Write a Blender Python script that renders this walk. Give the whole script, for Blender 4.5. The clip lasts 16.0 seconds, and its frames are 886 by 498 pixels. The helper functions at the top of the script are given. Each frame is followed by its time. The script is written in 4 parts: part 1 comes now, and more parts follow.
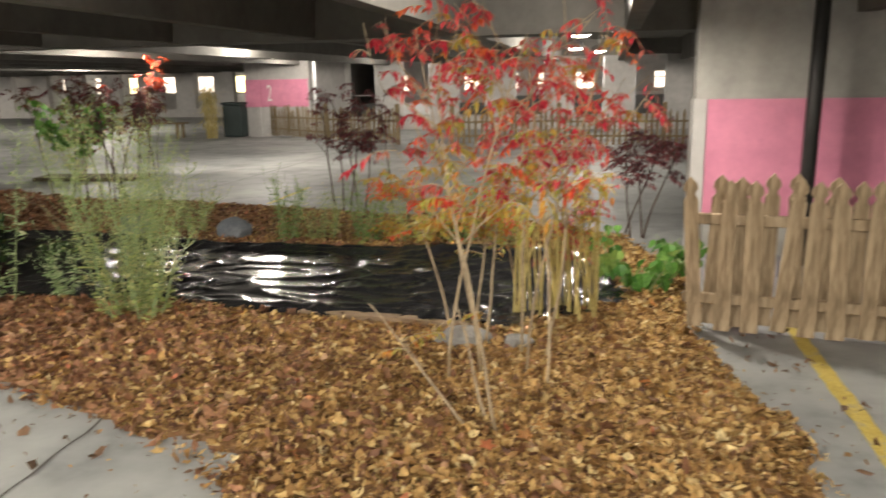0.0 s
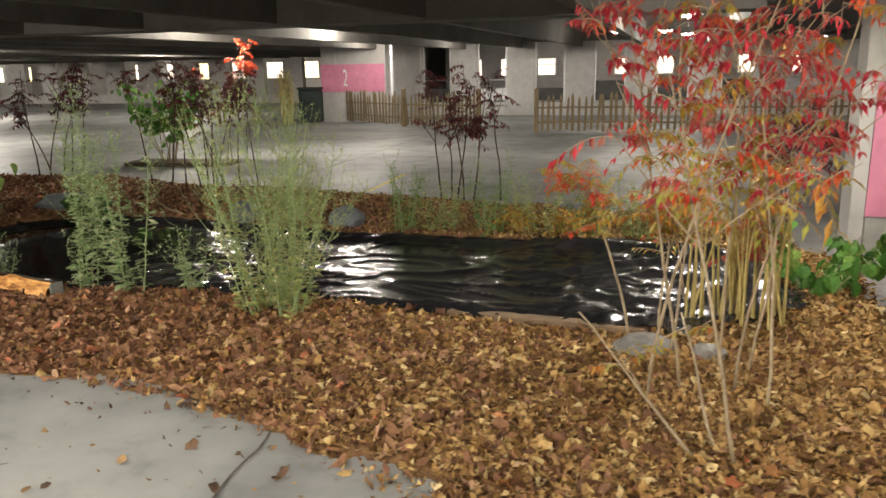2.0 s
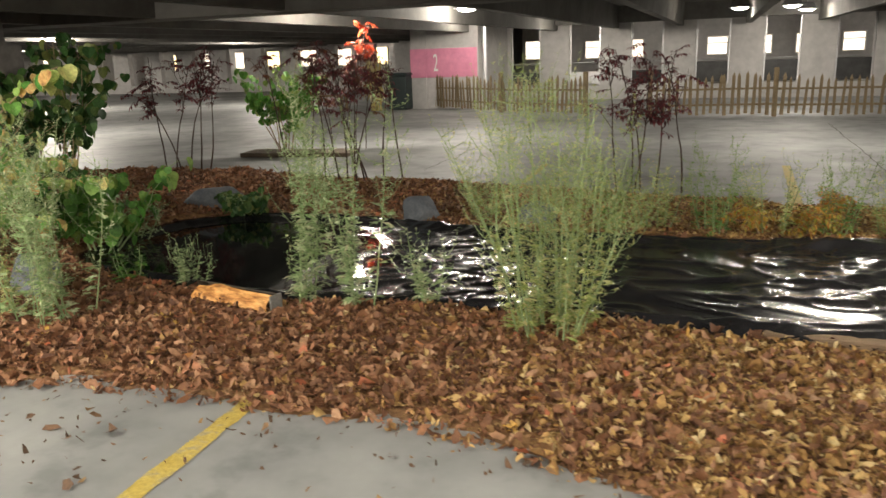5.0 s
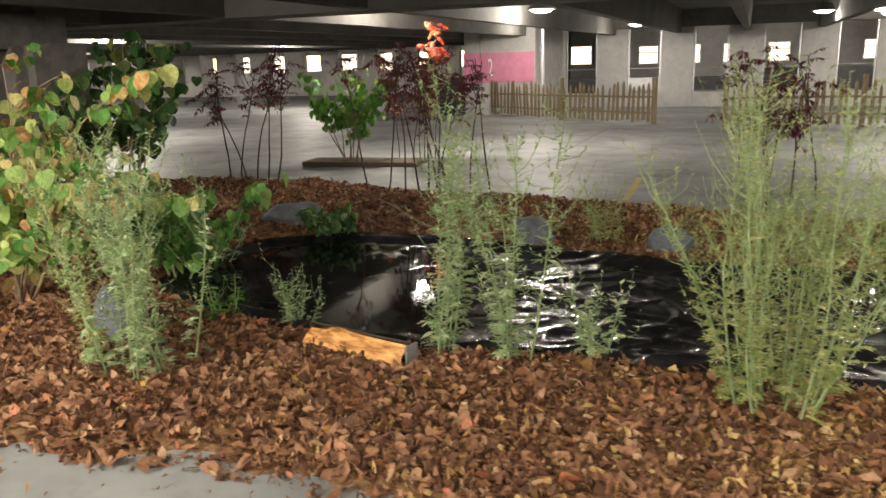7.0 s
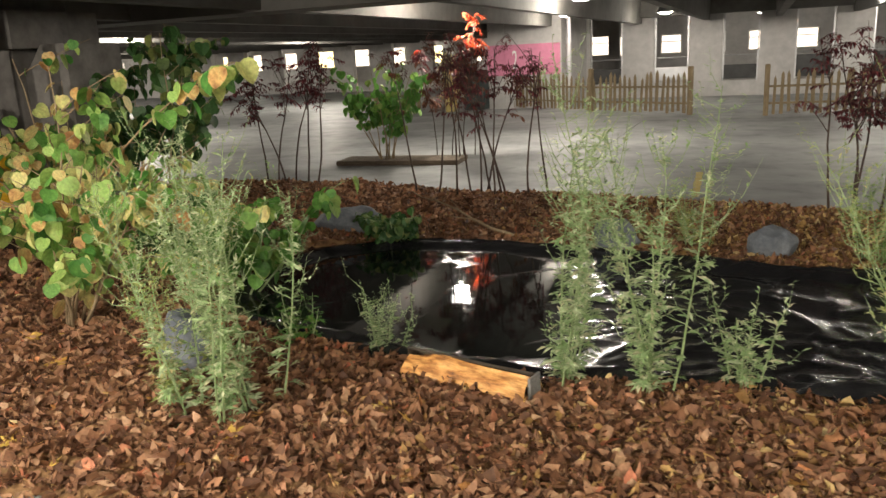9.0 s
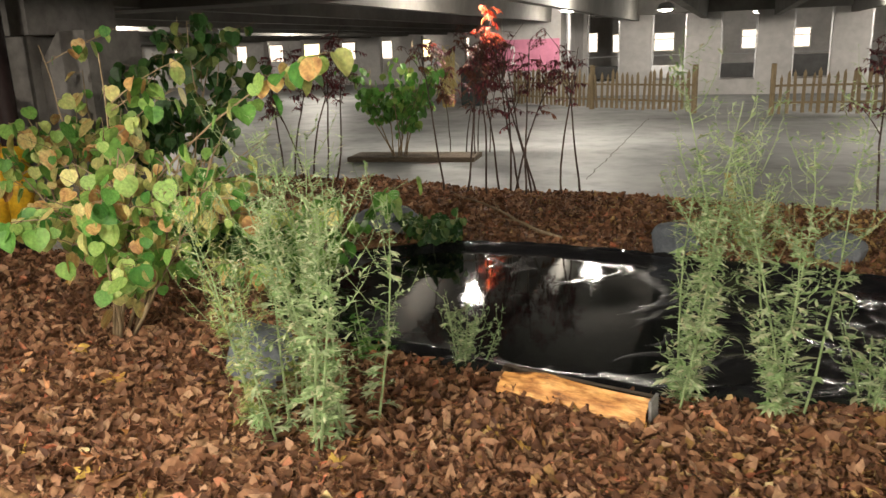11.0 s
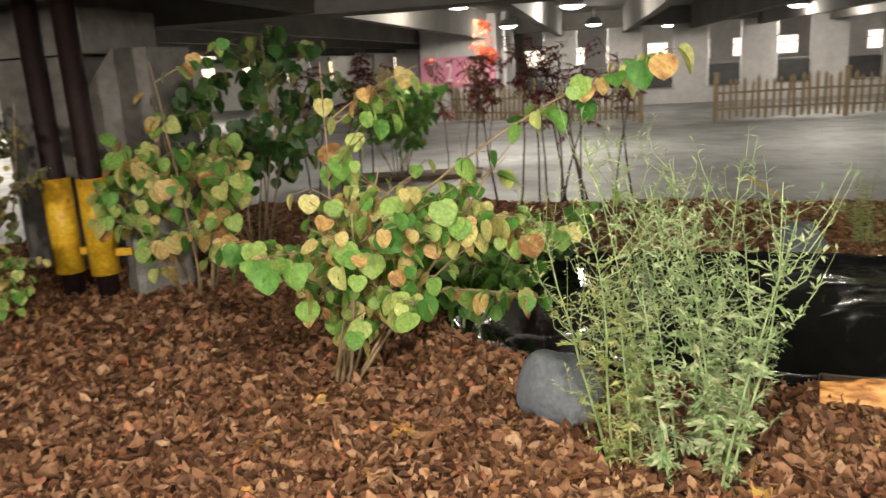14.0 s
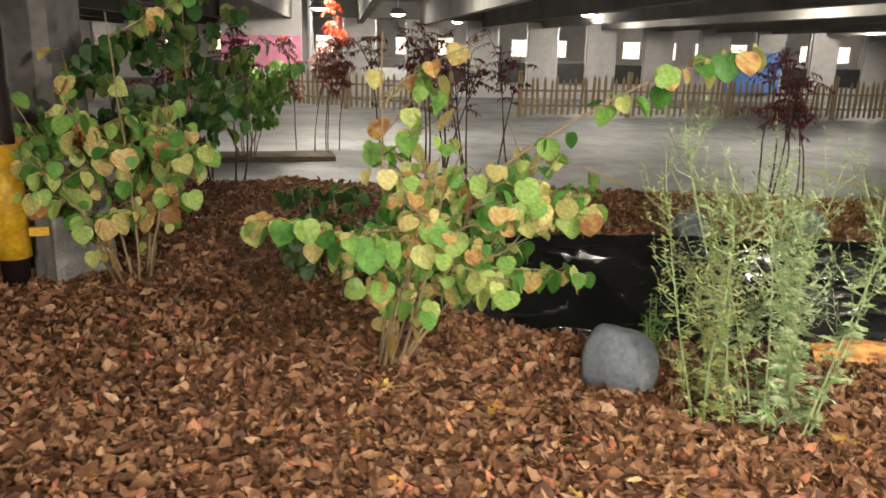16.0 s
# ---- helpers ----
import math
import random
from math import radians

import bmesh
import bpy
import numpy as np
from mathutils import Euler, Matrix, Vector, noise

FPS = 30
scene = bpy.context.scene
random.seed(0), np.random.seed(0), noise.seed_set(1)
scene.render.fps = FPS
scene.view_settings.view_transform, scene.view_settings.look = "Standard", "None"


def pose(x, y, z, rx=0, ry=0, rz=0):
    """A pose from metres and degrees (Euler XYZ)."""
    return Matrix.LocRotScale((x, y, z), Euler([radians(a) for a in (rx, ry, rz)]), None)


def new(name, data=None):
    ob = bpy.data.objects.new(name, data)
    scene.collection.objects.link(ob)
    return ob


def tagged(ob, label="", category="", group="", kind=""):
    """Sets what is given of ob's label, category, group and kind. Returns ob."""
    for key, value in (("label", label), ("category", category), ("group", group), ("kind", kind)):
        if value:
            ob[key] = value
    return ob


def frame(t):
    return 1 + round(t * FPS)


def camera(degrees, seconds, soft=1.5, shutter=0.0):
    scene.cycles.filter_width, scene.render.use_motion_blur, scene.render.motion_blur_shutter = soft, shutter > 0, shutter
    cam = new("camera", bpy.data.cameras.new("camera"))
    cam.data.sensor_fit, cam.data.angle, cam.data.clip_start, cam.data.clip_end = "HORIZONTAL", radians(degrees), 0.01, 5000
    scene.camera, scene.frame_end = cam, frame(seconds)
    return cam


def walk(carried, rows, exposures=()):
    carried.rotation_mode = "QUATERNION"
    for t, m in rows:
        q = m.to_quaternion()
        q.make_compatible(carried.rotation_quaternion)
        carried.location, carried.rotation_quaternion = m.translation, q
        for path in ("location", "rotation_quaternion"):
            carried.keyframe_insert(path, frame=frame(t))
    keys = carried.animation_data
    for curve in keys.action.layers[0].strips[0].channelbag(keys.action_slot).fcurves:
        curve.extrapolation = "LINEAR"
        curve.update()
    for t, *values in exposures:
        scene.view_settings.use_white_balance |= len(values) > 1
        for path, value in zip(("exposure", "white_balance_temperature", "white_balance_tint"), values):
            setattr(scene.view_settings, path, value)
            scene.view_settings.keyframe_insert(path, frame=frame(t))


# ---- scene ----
cam = camera(60.2, 16.0, shutter=0.5)
METRES, EYE, TILT, LEAN, TURN = 8.3, 1.63, -2.36, 0.0, 0.0
ROWS = [
    (0.0, 0.0, 0.0, 0.0, -0.17, -10.13, 0.93),
    (0.5, -0.0145, 0.0149, -0.0019, 4.4, -10.95, 1.81),
    (1.0, -0.0294, 0.0374, -0.0017, 5.55, -10.65, 2.07),
    (1.5, -0.0512, 0.0498, -0.003, 5.24, -10.72, 1.13),
    (2.0, -0.0844, 0.0526, -0.0016, 3.85, -11.07, 0.87),
    (2.5, -0.1081, 0.0623, -0.0018, 4.36, -11.39, 2.18),
    (3.0, -0.1349, 0.0818, -0.0016, 5.58, -11.08, 2.24),
    (3.5, -0.1655, 0.0922, -0.0018, 7.25, -11.39, 1.22),
    (6.0, -0.3157, 0.1802, -0.0003, 7.35, -12.04, 2.1),
    (6.5, -0.3382, 0.2075, 0.0008, 8.86, -11.87, 1.81),
    (7.0, -0.3622, 0.2221, 0.0018, 9.25, -11.58, 1.26),
    (7.5, -0.3935, 0.2278, 0.0035, 8.35, -11.52, 2.3),
    (8.0, -0.4125, 0.245, 0.0024, 8.38, -11.64, 2.64),
    (8.5, -0.4221, 0.2629, 0.002, 9.66, -11.85, 2.34),
    (11.0, -0.5068, 0.2992, 0.0052, 7.87, -12.4, 1.6),
    (11.5, -0.528, 0.3069, 0.0038, 7.38, -12.79, 0.48),
    (12.0, -0.5661, 0.3054, 0.0059, 7.63, -13.16, 0.94),
    (12.5, -0.6056, 0.314, 0.0051, 9.38, -13.07, 1.56),
    (13.0, -0.65, 0.3201, 0.0083, 9.51, -11.71, 1.47),
    (13.5, -0.6948, 0.315, 0.0092, 4.82, -11.46, 1.7),
    (14.0, -0.7296, 0.3233, 0.0056, -1.68, -11.29, 3.43),
    (14.5, -0.7664, 0.3319, 0.0048, -9.46, -12.6, 3.3),
    (15.0, -0.8112, 0.333, 0.0064, -16.34, -14.37, 3.38),
    (15.5, -0.8493, 0.3469, 0.0045, -17.98, -13.82, 2.59),
    (16.0, -0.8905, 0.3543, 0.0048, -19.56, -12.67, -0.47),
]
walk(cam, [(t, pose(0, 0, EYE, TILT, LEAN, TURN) @ pose(METRES * x, METRES * y, METRES * z, 90 + pitch, roll, yaw)) for t, x, y, z, yaw, pitch, roll in ROWS], exposures=[(0.0, 0.66), (0.6, 0.52), (3.0, 0.49), (8.0, 0.61), (12.0, 0.63), (16.0, 0.71)])

# ---- world and light ----
world = bpy.data.worlds.new("night")
scene.world = world
world.use_nodes = True
world.node_tree.nodes["Background"].inputs[0].default_value = (0.6, 0.65, 0.8, 1)
world.node_tree.nodes["Background"].inputs[1].default_value = 0.01

AX = 12.5                                   # the garage's axes are turned by this
GA = pose(0, 0, 0, 0, 0, -AX)
CU, SU = math.cos(radians(AX)), math.sin(radians(AX))


def garage(u, n, z=0.0):
    """World place of garage coordinates: u along the facade, n towards it."""
    return Vector((u * CU + n * SU, -u * SU + n * CU, z))


def to_garage(x, y):
    return x * CU - y * SU, x * SU + y * CU


LAMP_Z = 2.36
# Seven from (1.2, 5.6) to (-8.4, 0.4): unseen, added to brighten the bed.
LAMPS = [(-5.43, 14.0, 170), (-3.8, 22.0, 92), (2.4, 13.5, 170), (4.5, 22.3, 95), (-1.25, 24.0, 52), (-3.5, 15.6, 185),
         (2.3, 19.9, 40), (3.4, 19.8, 40), (1.2, 5.6, 170), (-5.9, 3.3, 190), (-2.3, 3.0, 60), (0.9, 1.6, 95), (-0.7, -2.6, 480), (-4.4, -1.6, 390), (-8.4, 0.4, 760), (-13.0, 18.0, 360),
         (-20.0, 27.0, 900), (-12.0, 28.0, 340), (-28.0, 33.0, 900), (10.5, 13.0, 150), (12.3, 21.0, 140)]


# ---- materials ----
def ramp_of(nt, source, stops):
    r = nt.nodes.new("ShaderNodeValToRGB")
    while len(r.color_ramp.elements) < len(stops):
        r.color_ramp.elements.new(0.5)
    for e, (p, c) in zip(r.color_ramp.elements, stops):
        e.position, e.color = p, (*c, 1)
    nt.links.new(source, r.inputs[0])
    return r.outputs[0]


def noise_of(nt, scale, detail=4, rough=0.55, stretch=None):
    co = nt.nodes.new("ShaderNodeTexCoord")
    out = co.outputs["Object"]
    if stretch:
        mp = nt.nodes.new("ShaderNodeMapping")
        mp.inputs["Scale"].default_value = stretch
        nt.links.new(out, mp.inputs[0])
        out = mp.outputs[0]
    n = nt.nodes.new("ShaderNodeTexNoise")
    n.inputs["Scale"].default_value, n.inputs["Detail"].default_value, n.inputs["Roughness"].default_value = scale, detail, rough
    nt.links.new(out, n.inputs["Vector"])
    return n.outputs["Fac"]


def mixed(nt, fac, a, b, mode="MIX"):
    m = nt.nodes.new("ShaderNodeMix")
    m.data_type, m.blend_type = "RGBA", mode
    for value, sock in ((fac, m.inputs[0]), (a, m.inputs[6]), (b, m.inputs[7])):
        if isinstance(value, bpy.types.NodeSocket):
            nt.links.new(value, sock)
        else:
            sock.default_value = value if isinstance(value, float) else (*value, 1)
    return m.outputs[2]


def surface(name, coarse, fine=None, scale=1.5, fine_scale=40, rough=0.8, metal=0.0, bump=0.2, bump_scale=None, spec=0.4, stretch=None):
    """coarse: colour stops over large blotches; fine: stops multiplied over them in small grain."""
    m = bpy.data.materials.new(name)
    m.use_nodes = True
    nt = m.node_tree
    b = nt.nodes["Principled BSDF"]
    col = ramp_of(nt, noise_of(nt, scale, 5, 0.6, stretch), coarse)
    grain = noise_of(nt, fine_scale, 4, 0.6, stretch)
    if fine:
        col = mixed(nt, 1.0, col, ramp_of(nt, grain, fine), "MULTIPLY")
    nt.links.new(col, b.inputs["Base Color"])
    b.inputs["Roughness"].default_value, b.inputs["Metallic"].default_value = rough, metal
    b.inputs["Specular IOR Level"].default_value = spec
    if bump:
        bp = nt.nodes.new("ShaderNodeBump")
        bp.inputs["Strength"].default_value, bp.inputs["Distance"].default_value = bump, 0.01
        nt.links.new(noise_of(nt, bump_scale or fine_scale, 5, 0.6, stretch), bp.inputs["Height"])
        nt.links.new(bp.outputs[0], b.inputs["Normal"])
    return m


def leafy(name, stops, translucent=0.3, rough=0.55, source="Random Per Island", blotch=0.0):
    """Leaves: each one takes its own colour from the stops, with a blotchy grain."""
    m = bpy.data.materials.new(name)
    m.use_nodes = True
    nt = m.node_tree
    b = nt.nodes["Principled BSDF"]
    g = nt.nodes.new("ShaderNodeNewGeometry")
    pick = g.outputs[source]
    if blotch:
        spread, shift = nt.nodes.new("ShaderNodeMath"), nt.nodes.new("ShaderNodeMath")
        spread.operation, shift.operation = "MULTIPLY_ADD", "ADD"
        spread.inputs[1].default_value, spread.inputs[2].default_value = blotch, -blotch / 2
        nt.links.new(noise_of(nt, 16, 2), spread.inputs[0])
        nt.links.new(pick, shift.inputs[0])
        nt.links.new(spread.outputs[0], shift.inputs[1])
        pick = shift.outputs[0]
    col = ramp_of(nt, pick, stops)
    col = mixed(nt, 1.0, col, ramp_of(nt, noise_of(nt, 45, 3), [(0.3, (0.6, 0.6, 0.6)), (0.7, (1.1, 1.1, 1.1))]), "MULTIPLY")
    nt.links.new(col, b.inputs["Base Color"])
    b.inputs["Roughness"].default_value = rough
    b.inputs["Specular IOR Level"].default_value = 0.3
    if translucent:
        tr, mx = nt.nodes.new("ShaderNodeBsdfTranslucent"), nt.nodes.new("ShaderNodeMixShader")
        nt.links.new(col, tr.inputs[0])
        mx.inputs[0].default_value = translucent
        nt.links.new(b.outputs[0], mx.inputs[1])
        nt.links.new(tr.outputs[0], mx.inputs[2])
        nt.links.new(mx.outputs[0], nt.nodes["Material Output"].inputs[0])
    return m


def glow(name, colour, strength):
    m = bpy.data.materials.new(name)
    m.use_nodes = True
    b = m.node_tree.nodes["Principled BSDF"]
    b.inputs["Base Color"].default_value = (*colour, 1)
    b.inputs["Emission Color"].default_value = (*colour, 1)
    b.inputs["Emission Strength"].default_value = strength
    return m


GREY = [(0.25, (0.62, 0.62, 0.62)), (0.75, (1.1, 1.1, 1.1))]
SOFTGREY = [(0.25, (0.82, 0.82, 0.82)), (0.75, (1.06, 1.06, 1.06))]
STAIN = [(0.34, (0.70, 0.71, 0.71)), (0.46, (0.93, 0.93, 0.93)), (0.7, (1.06, 1.06, 1.05))]
M_FLOOR = surface("garage_floor", [(0.30, (0.13, 0.133, 0.134)), (0.40, (0.20, 0.204, 0.203)), (0.54, (0.258, 0.262, 0.258)), (0.72, (0.315, 0.317, 0.308))], STAIN, 0.8, 2.6, 0.58, bump=0.03, bump_scale=60, spec=0.3)
M_CONC = surface("cast_concrete", [(0.3, (0.30, 0.29, 0.27)), (0.7, (0.44, 0.43, 0.40))], SOFTGREY, 1.4, 6, 0.85, bump=0.25, bump_scale=30)
M_PALE = surface("painted_concrete", [(0.3, (0.40, 0.385, 0.375)), (0.7, (0.52, 0.505, 0.49))], SOFTGREY, 0.8, 5, 0.75, bump=0.15)
# Darker than the other concrete, standing in for the weak light up there.
M_CEIL = surface("shaded_ceiling_concrete", [(0.3, (0.12, 0.115, 0.105)), (0.7, (0.20, 0.192, 0.178))], SOFTGREY, 0.8, 6, 0.85, bump=0.2)
# Column concrete in a darker tone, which paints in the shade on it.
M_COLUMN = surface("shaded_column_concrete", [(0.3, (0.13, 0.12, 0.11)), (0.7, (0.23, 0.215, 0.20))], GREY, 1.8, 9, 0.85, bump=0.3, bump_scale=30)
M_PINK = surface("pink_paint", [(0.3, (0.58, 0.20, 0.31)), (0.7, (0.70, 0.27, 0.39))], SOFTGREY, 0.9, 5, 0.6, bump=0.1)
M_BLUE = surface("blue_paint", [(0.3, (0.12, 0.24, 0.62)), (0.7, (0.17, 0.32, 0.72))], GREY, 1.2, 20, 0.6, bump=0.1)
M_WHITE = surface("white_paint", [(0.3, (0.70, 0.70, 0.68)), (0.7, (0.80, 0.80, 0.78))], None, 2, 20, 0.6, bump=0.05)
M_DARK = surface("dark_panel", [(0.3, (0.02, 0.02, 0.02)), (0.7, (0.05, 0.05, 0.05))], None, 3, 20, 0.45, bump=0.05)
M_METAL = surface("galvanised_steel", [(0.3, (0.42, 0.42, 0.43)), (0.7, (0.56, 0.56, 0.57))], None, 4, 40, 0.4, 0.8, bump=0.05)
M_PIPE = surface("rust_brown_pipe", [(0.3, (0.010, 0.006, 0.006)), (0.7, (0.022, 0.011, 0.010))], GREY, 4, 30, 0.6, bump=0.15, spec=0.15)
M_BLACKPIPE = surface("black_pipe", [(0.3, (0.015, 0.015, 0.015)), (0.7, (0.035, 0.034, 0.033))], None, 4, 30, 0.5, bump=0.1)
M_YELLOW = surface("yellow_guard", [(0.30, (0.10, 0.06, 0.015)), (0.37, (0.50, 0.27, 0.015)), (0.5, (0.68, 0.39, 0.02)), (0.7, (0.80, 0.50, 0.03))], GREY, 9, 30, 0.5, bump=0.2)
M_LINE = surface("worn_yellow_line", [(0.35, (0.42, 0.31, 0.06)), (0.55, (0.50, 0.38, 0.09)), (0.68, (0.30, 0.27, 0.20))], GREY, 9, 60, 0.7, bump=0.1)
M_WOOD = surface("weathered_wood", [(0.3, (0.24, 0.175, 0.11)), (0.5, (0.38, 0.29, 0.185)), (0.75, (0.50, 0.40, 0.28))], [(0.35, (0.45, 0.42, 0.38)), (0.65, (1.08, 1.08, 1.08))], 1.2, 10, 0.8, bump=0.5, stretch=(5, 5, 0.5))
M_FENCE = surface("pale_fence_wood", [(0.3, (0.17, 0.125, 0.07)), (0.7, (0.31, 0.235, 0.135))], GREY, 3, 18, 0.75, bump=0.3, stretch=(6, 6, 0.8))
M_SPLIT = surface("split_log_face", [(0.34, (0.10, 0.045, 0.015)), (0.42, (0.40, 0.17, 0.045)), (0.55, (0.62, 0.32, 0.10)), (0.75, (0.74, 0.47, 0.20))], [(0.3, (0.5, 0.42, 0.36)), (0.55, (1.1, 1.1, 1.1))], 4, 9, 0.6, bump=0.6, stretch=(1.6, 6, 6))
M_BARK = surface("bark", [(0.3, (0.07, 0.05, 0.035)), (0.7, (0.17, 0.13, 0.09))], GREY, 8, 40, 0.9, bump=0.8, stretch=(1, 5, 5))
M_TIMBER = surface("old_timber", [(0.3, (0.13, 0.085, 0.05)), (0.7, (0.27, 0.19, 0.12))], GREY, 4, 22, 0.85, bump=0.5, stretch=(1, 7, 7))
M_STONE = surface("grey_stone", [(0.3, (0.105, 0.12, 0.14)), (0.7, (0.21, 0.225, 0.245))], GREY, 5, 45, 0.75, bump=0.5)
M_PALESTONE = surface("pale_stone", [(0.3, (0.17, 0.165, 0.155)), (0.7, (0.29, 0.28, 0.265))], GREY, 5, 45, 0.8, bump=0.5)
M_SOIL = surface("leaf_mulch", [(0.3, (0.09, 0.045, 0.02)), (0.5, (0.21, 0.112, 0.046)), (0.7, (0.35, 0.205, 0.09))], GREY, 14, 60, 0.9, bump=1.0, bump_scale=40)
M_LINER = surface("black_plastic_sheet", [(0.3, (0.008, 0.008, 0.009)), (0.7, (0.018, 0.018, 0.02))], None, 3, 20, 0.18, bump=0.22, bump_scale=12, spec=0.7)
M_WATER = surface("still_dark_water", [(0.3, (0.004, 0.005, 0.005)), (0.7, (0.008, 0.009, 0.008))], None, 3, 20, 0.035, bump=0.10, bump_scale=4, spec=0.3)
M_JOINT = surface("joint_dirt", [(0.3, (0.05, 0.045, 0.04)), (0.7, (0.10, 0.09, 0.08))], GREY, 12, 50, 0.9, bump=0.2)
M_BIN = surface("dark_green_bin", [(0.3, (0.012, 0.022, 0.022)), (0.7, (0.022, 0.035, 0.034))], None, 3, 20, 0.5, bump=0.05)
M_STRAW = leafy("straw", [(0.0, (0.52, 0.44, 0.20)), (0.6, (0.68, 0.58, 0.28)), (1.0, (0.62, 0.58, 0.38))], 0.15)
M_LENS = glow("lamp_lens", (1.0, 0.95, 0.86), 22)

M_LIT = glow("lit_window_pane", (1.0, 0.84, 0.68), 1.7)
M_LIT_Y = glow("warm_window_pane", (1.0, 0.80, 0.42), 2.6)
M_STEM_Y = surface("straw_yellow_stem", [(0.3, (0.42, 0.33, 0.10)), (0.7, (0.60, 0.50, 0.20))], GREY, 6, 40, 0.6, bump=0.2)
M_STEM_T = surface("tan_stem", [(0.3, (0.22, 0.15, 0.08)), (0.7, (0.36, 0.27, 0.16))], GREY, 6, 40, 0.7, bump=0.2)
M_STEM_P = surface("pale_stem", [(0.3, (0.31, 0.235, 0.15)), (0.7, (0.50, 0.40, 0.26))], GREY, 6, 40, 0.7, bump=0.2)
M_STEM_D = surface("dark_stem", [(0.3, (0.045, 0.028, 0.022)), (0.7, (0.09, 0.06, 0.045))], GREY, 6, 40, 0.7, bump=0.2)
M_STEM_G = surface("green_stem", [(0.3, (0.22, 0.31, 0.13)), (0.7, (0.36, 0.45, 0.22))], GREY, 6, 40, 0.6, bump=0.1)
M_L_WISP = leafy("grey_green_leaf", [(0.0, (0.23, 0.36, 0.14)), (0.45, (0.39, 0.51, 0.25)), (0.8, (0.56, 0.63, 0.39)), (1.0, (0.64, 0.60, 0.38))], 0.32)
M_L_FEATHER = leafy("feathery_olive_leaf", [(0.0, (0.24, 0.33, 0.09)), (0.45, (0.42, 0.48, 0.16)), (0.8, (0.60, 0.58, 0.27)), (1.0, (0.60, 0.49, 0.27))], 0.32)
M_L_HERB = leafy("mid_green_leaf", [(0.0, (0.10, 0.20, 0.05)), (0.5, (0.18, 0.31, 0.08)), (1.0, (0.34, 0.42, 0.12))], 0.3)
M_L_RED = leafy("red_leaflet", [(0.0, (0.42, 0.025, 0.05)), (0.4, (0.62, 0.05, 0.075)), (0.7, (0.66, 0.13, 0.11)), (0.88, (0.44, 0.17, 0.12)), (1.0, (0.34, 0.20, 0.13))], 0.35)
M_L_SCARLET = leafy("scarlet_leaflet", [(0.0, (0.70, 0.06, 0.04)), (1.0, (0.80, 0.20, 0.07))], 0.4)
M_L_ORANGE = leafy("yellow_orange_leaflet", [(0.0, (0.50, 0.16, 0.04)), (0.35, (0.55, 0.33, 0.06)), (0.7, (0.36, 0.38, 0.07)), (1.0, (0.55, 0.44, 0.14))], 0.35)
M_L_MAROON = leafy("maroon_leaflet", [(0.0, (0.06, 0.016, 0.022)), (0.6, (0.14, 0.035, 0.042)), (1.0, (0.26, 0.065, 0.07))], 0.3)
M_L_BROWNRED = leafy("brown_red_leaflet", [(0.0, (0.09, 0.035, 0.022)), (0.6, (0.16, 0.06, 0.035)), (1.0, (0.24, 0.10, 0.05))], 0.25)
M_L_ROUND = leafy("round_leaf", [(0.0, (0.07, 0.22, 0.04)), (0.2, (0.18, 0.39, 0.08)), (0.45, (0.37, 0.55, 0.14)), (0.64, (0.62, 0.66, 0.23)), (0.82, (0.78, 0.66, 0.27)), (0.93, (0.66, 0.40, 0.15)), (1.0, (0.40, 0.20, 0.08))], 0.4, 0.5, blotch=0.4)
M_L_DULL = leafy("dull_olive_leaf", [(0.0, (0.07, 0.08, 0.035)), (0.5, (0.17, 0.16, 0.08)), (0.85, (0.30, 0.26, 0.15)), (1.0, (0.45, 0.33, 0.10))], 0.3, 0.5)
def per_object(name, source):
    """A copy of a leaf material in which each object takes its own colour."""
    m = source.copy()
    m.name = name
    nt = m.node_tree
    info = nt.nodes.new("ShaderNodeObjectInfo")
    old = [l for l in nt.links if l.from_socket.name == "Random Per Island"][0]
    target = old.to_socket
    nt.links.remove(old)
    nt.links.new(info.outputs["Random"], target)
    for node in nt.nodes:
        if node.bl_idname == "ShaderNodeTexNoise":
            node.inputs["Scale"].default_value *= 0.13
    return m


M_L_ROUND_ONE = per_object("round_leaf_single", M_L_ROUND)
M_L_DARKROUND = leafy("dark_green_leaf", [(0.0, (0.025, 0.07, 0.02)), (0.7, (0.06, 0.14, 0.035)), (1.0, (0.20, 0.22, 0.06))], 0.3, 0.45)
M_L_GREEN = leafy("bright_green_leaf", [(0.0, (0.06, 0.17, 0.03)), (0.7, (0.14, 0.32, 0.06)), (1.0, (0.30, 0.40, 0.10))], 0.35, 0.45)
M_LITTER = leafy("fallen_leaves", [(0.0, (0.085, 0.036, 0.019)), (0.25, (0.16, 0.074, 0.037)), (0.5, (0.26, 0.122, 0.062)), (0.78, (0.36, 0.187, 0.098)), (0.95, (0.47, 0.29, 0.17)), (1.0, (0.52, 0.16, 0.08))], 0.12, 0.65)
M_LITTER_GOLD = leafy("golden_fallen_leaves", [(0.0, (0.13, 0.065, 0.022)), (0.3, (0.30, 0.165, 0.056)), (0.6, (0.46, 0.28, 0.10)), (0.9, (0.62, 0.44, 0.185)), (1.0, (0.70, 0.56, 0.30))], 0.12, 0.65)
M_LITTER_DARK = leafy("dark_fallen_leaves", [(0.0, (0.08, 0.05, 0.03)), (0.6, (0.18, 0.10, 0.055)), (0.9, (0.30, 0.18, 0.08)), (1.0, (0.45, 0.30, 0.13))], 0.1, 0.65)
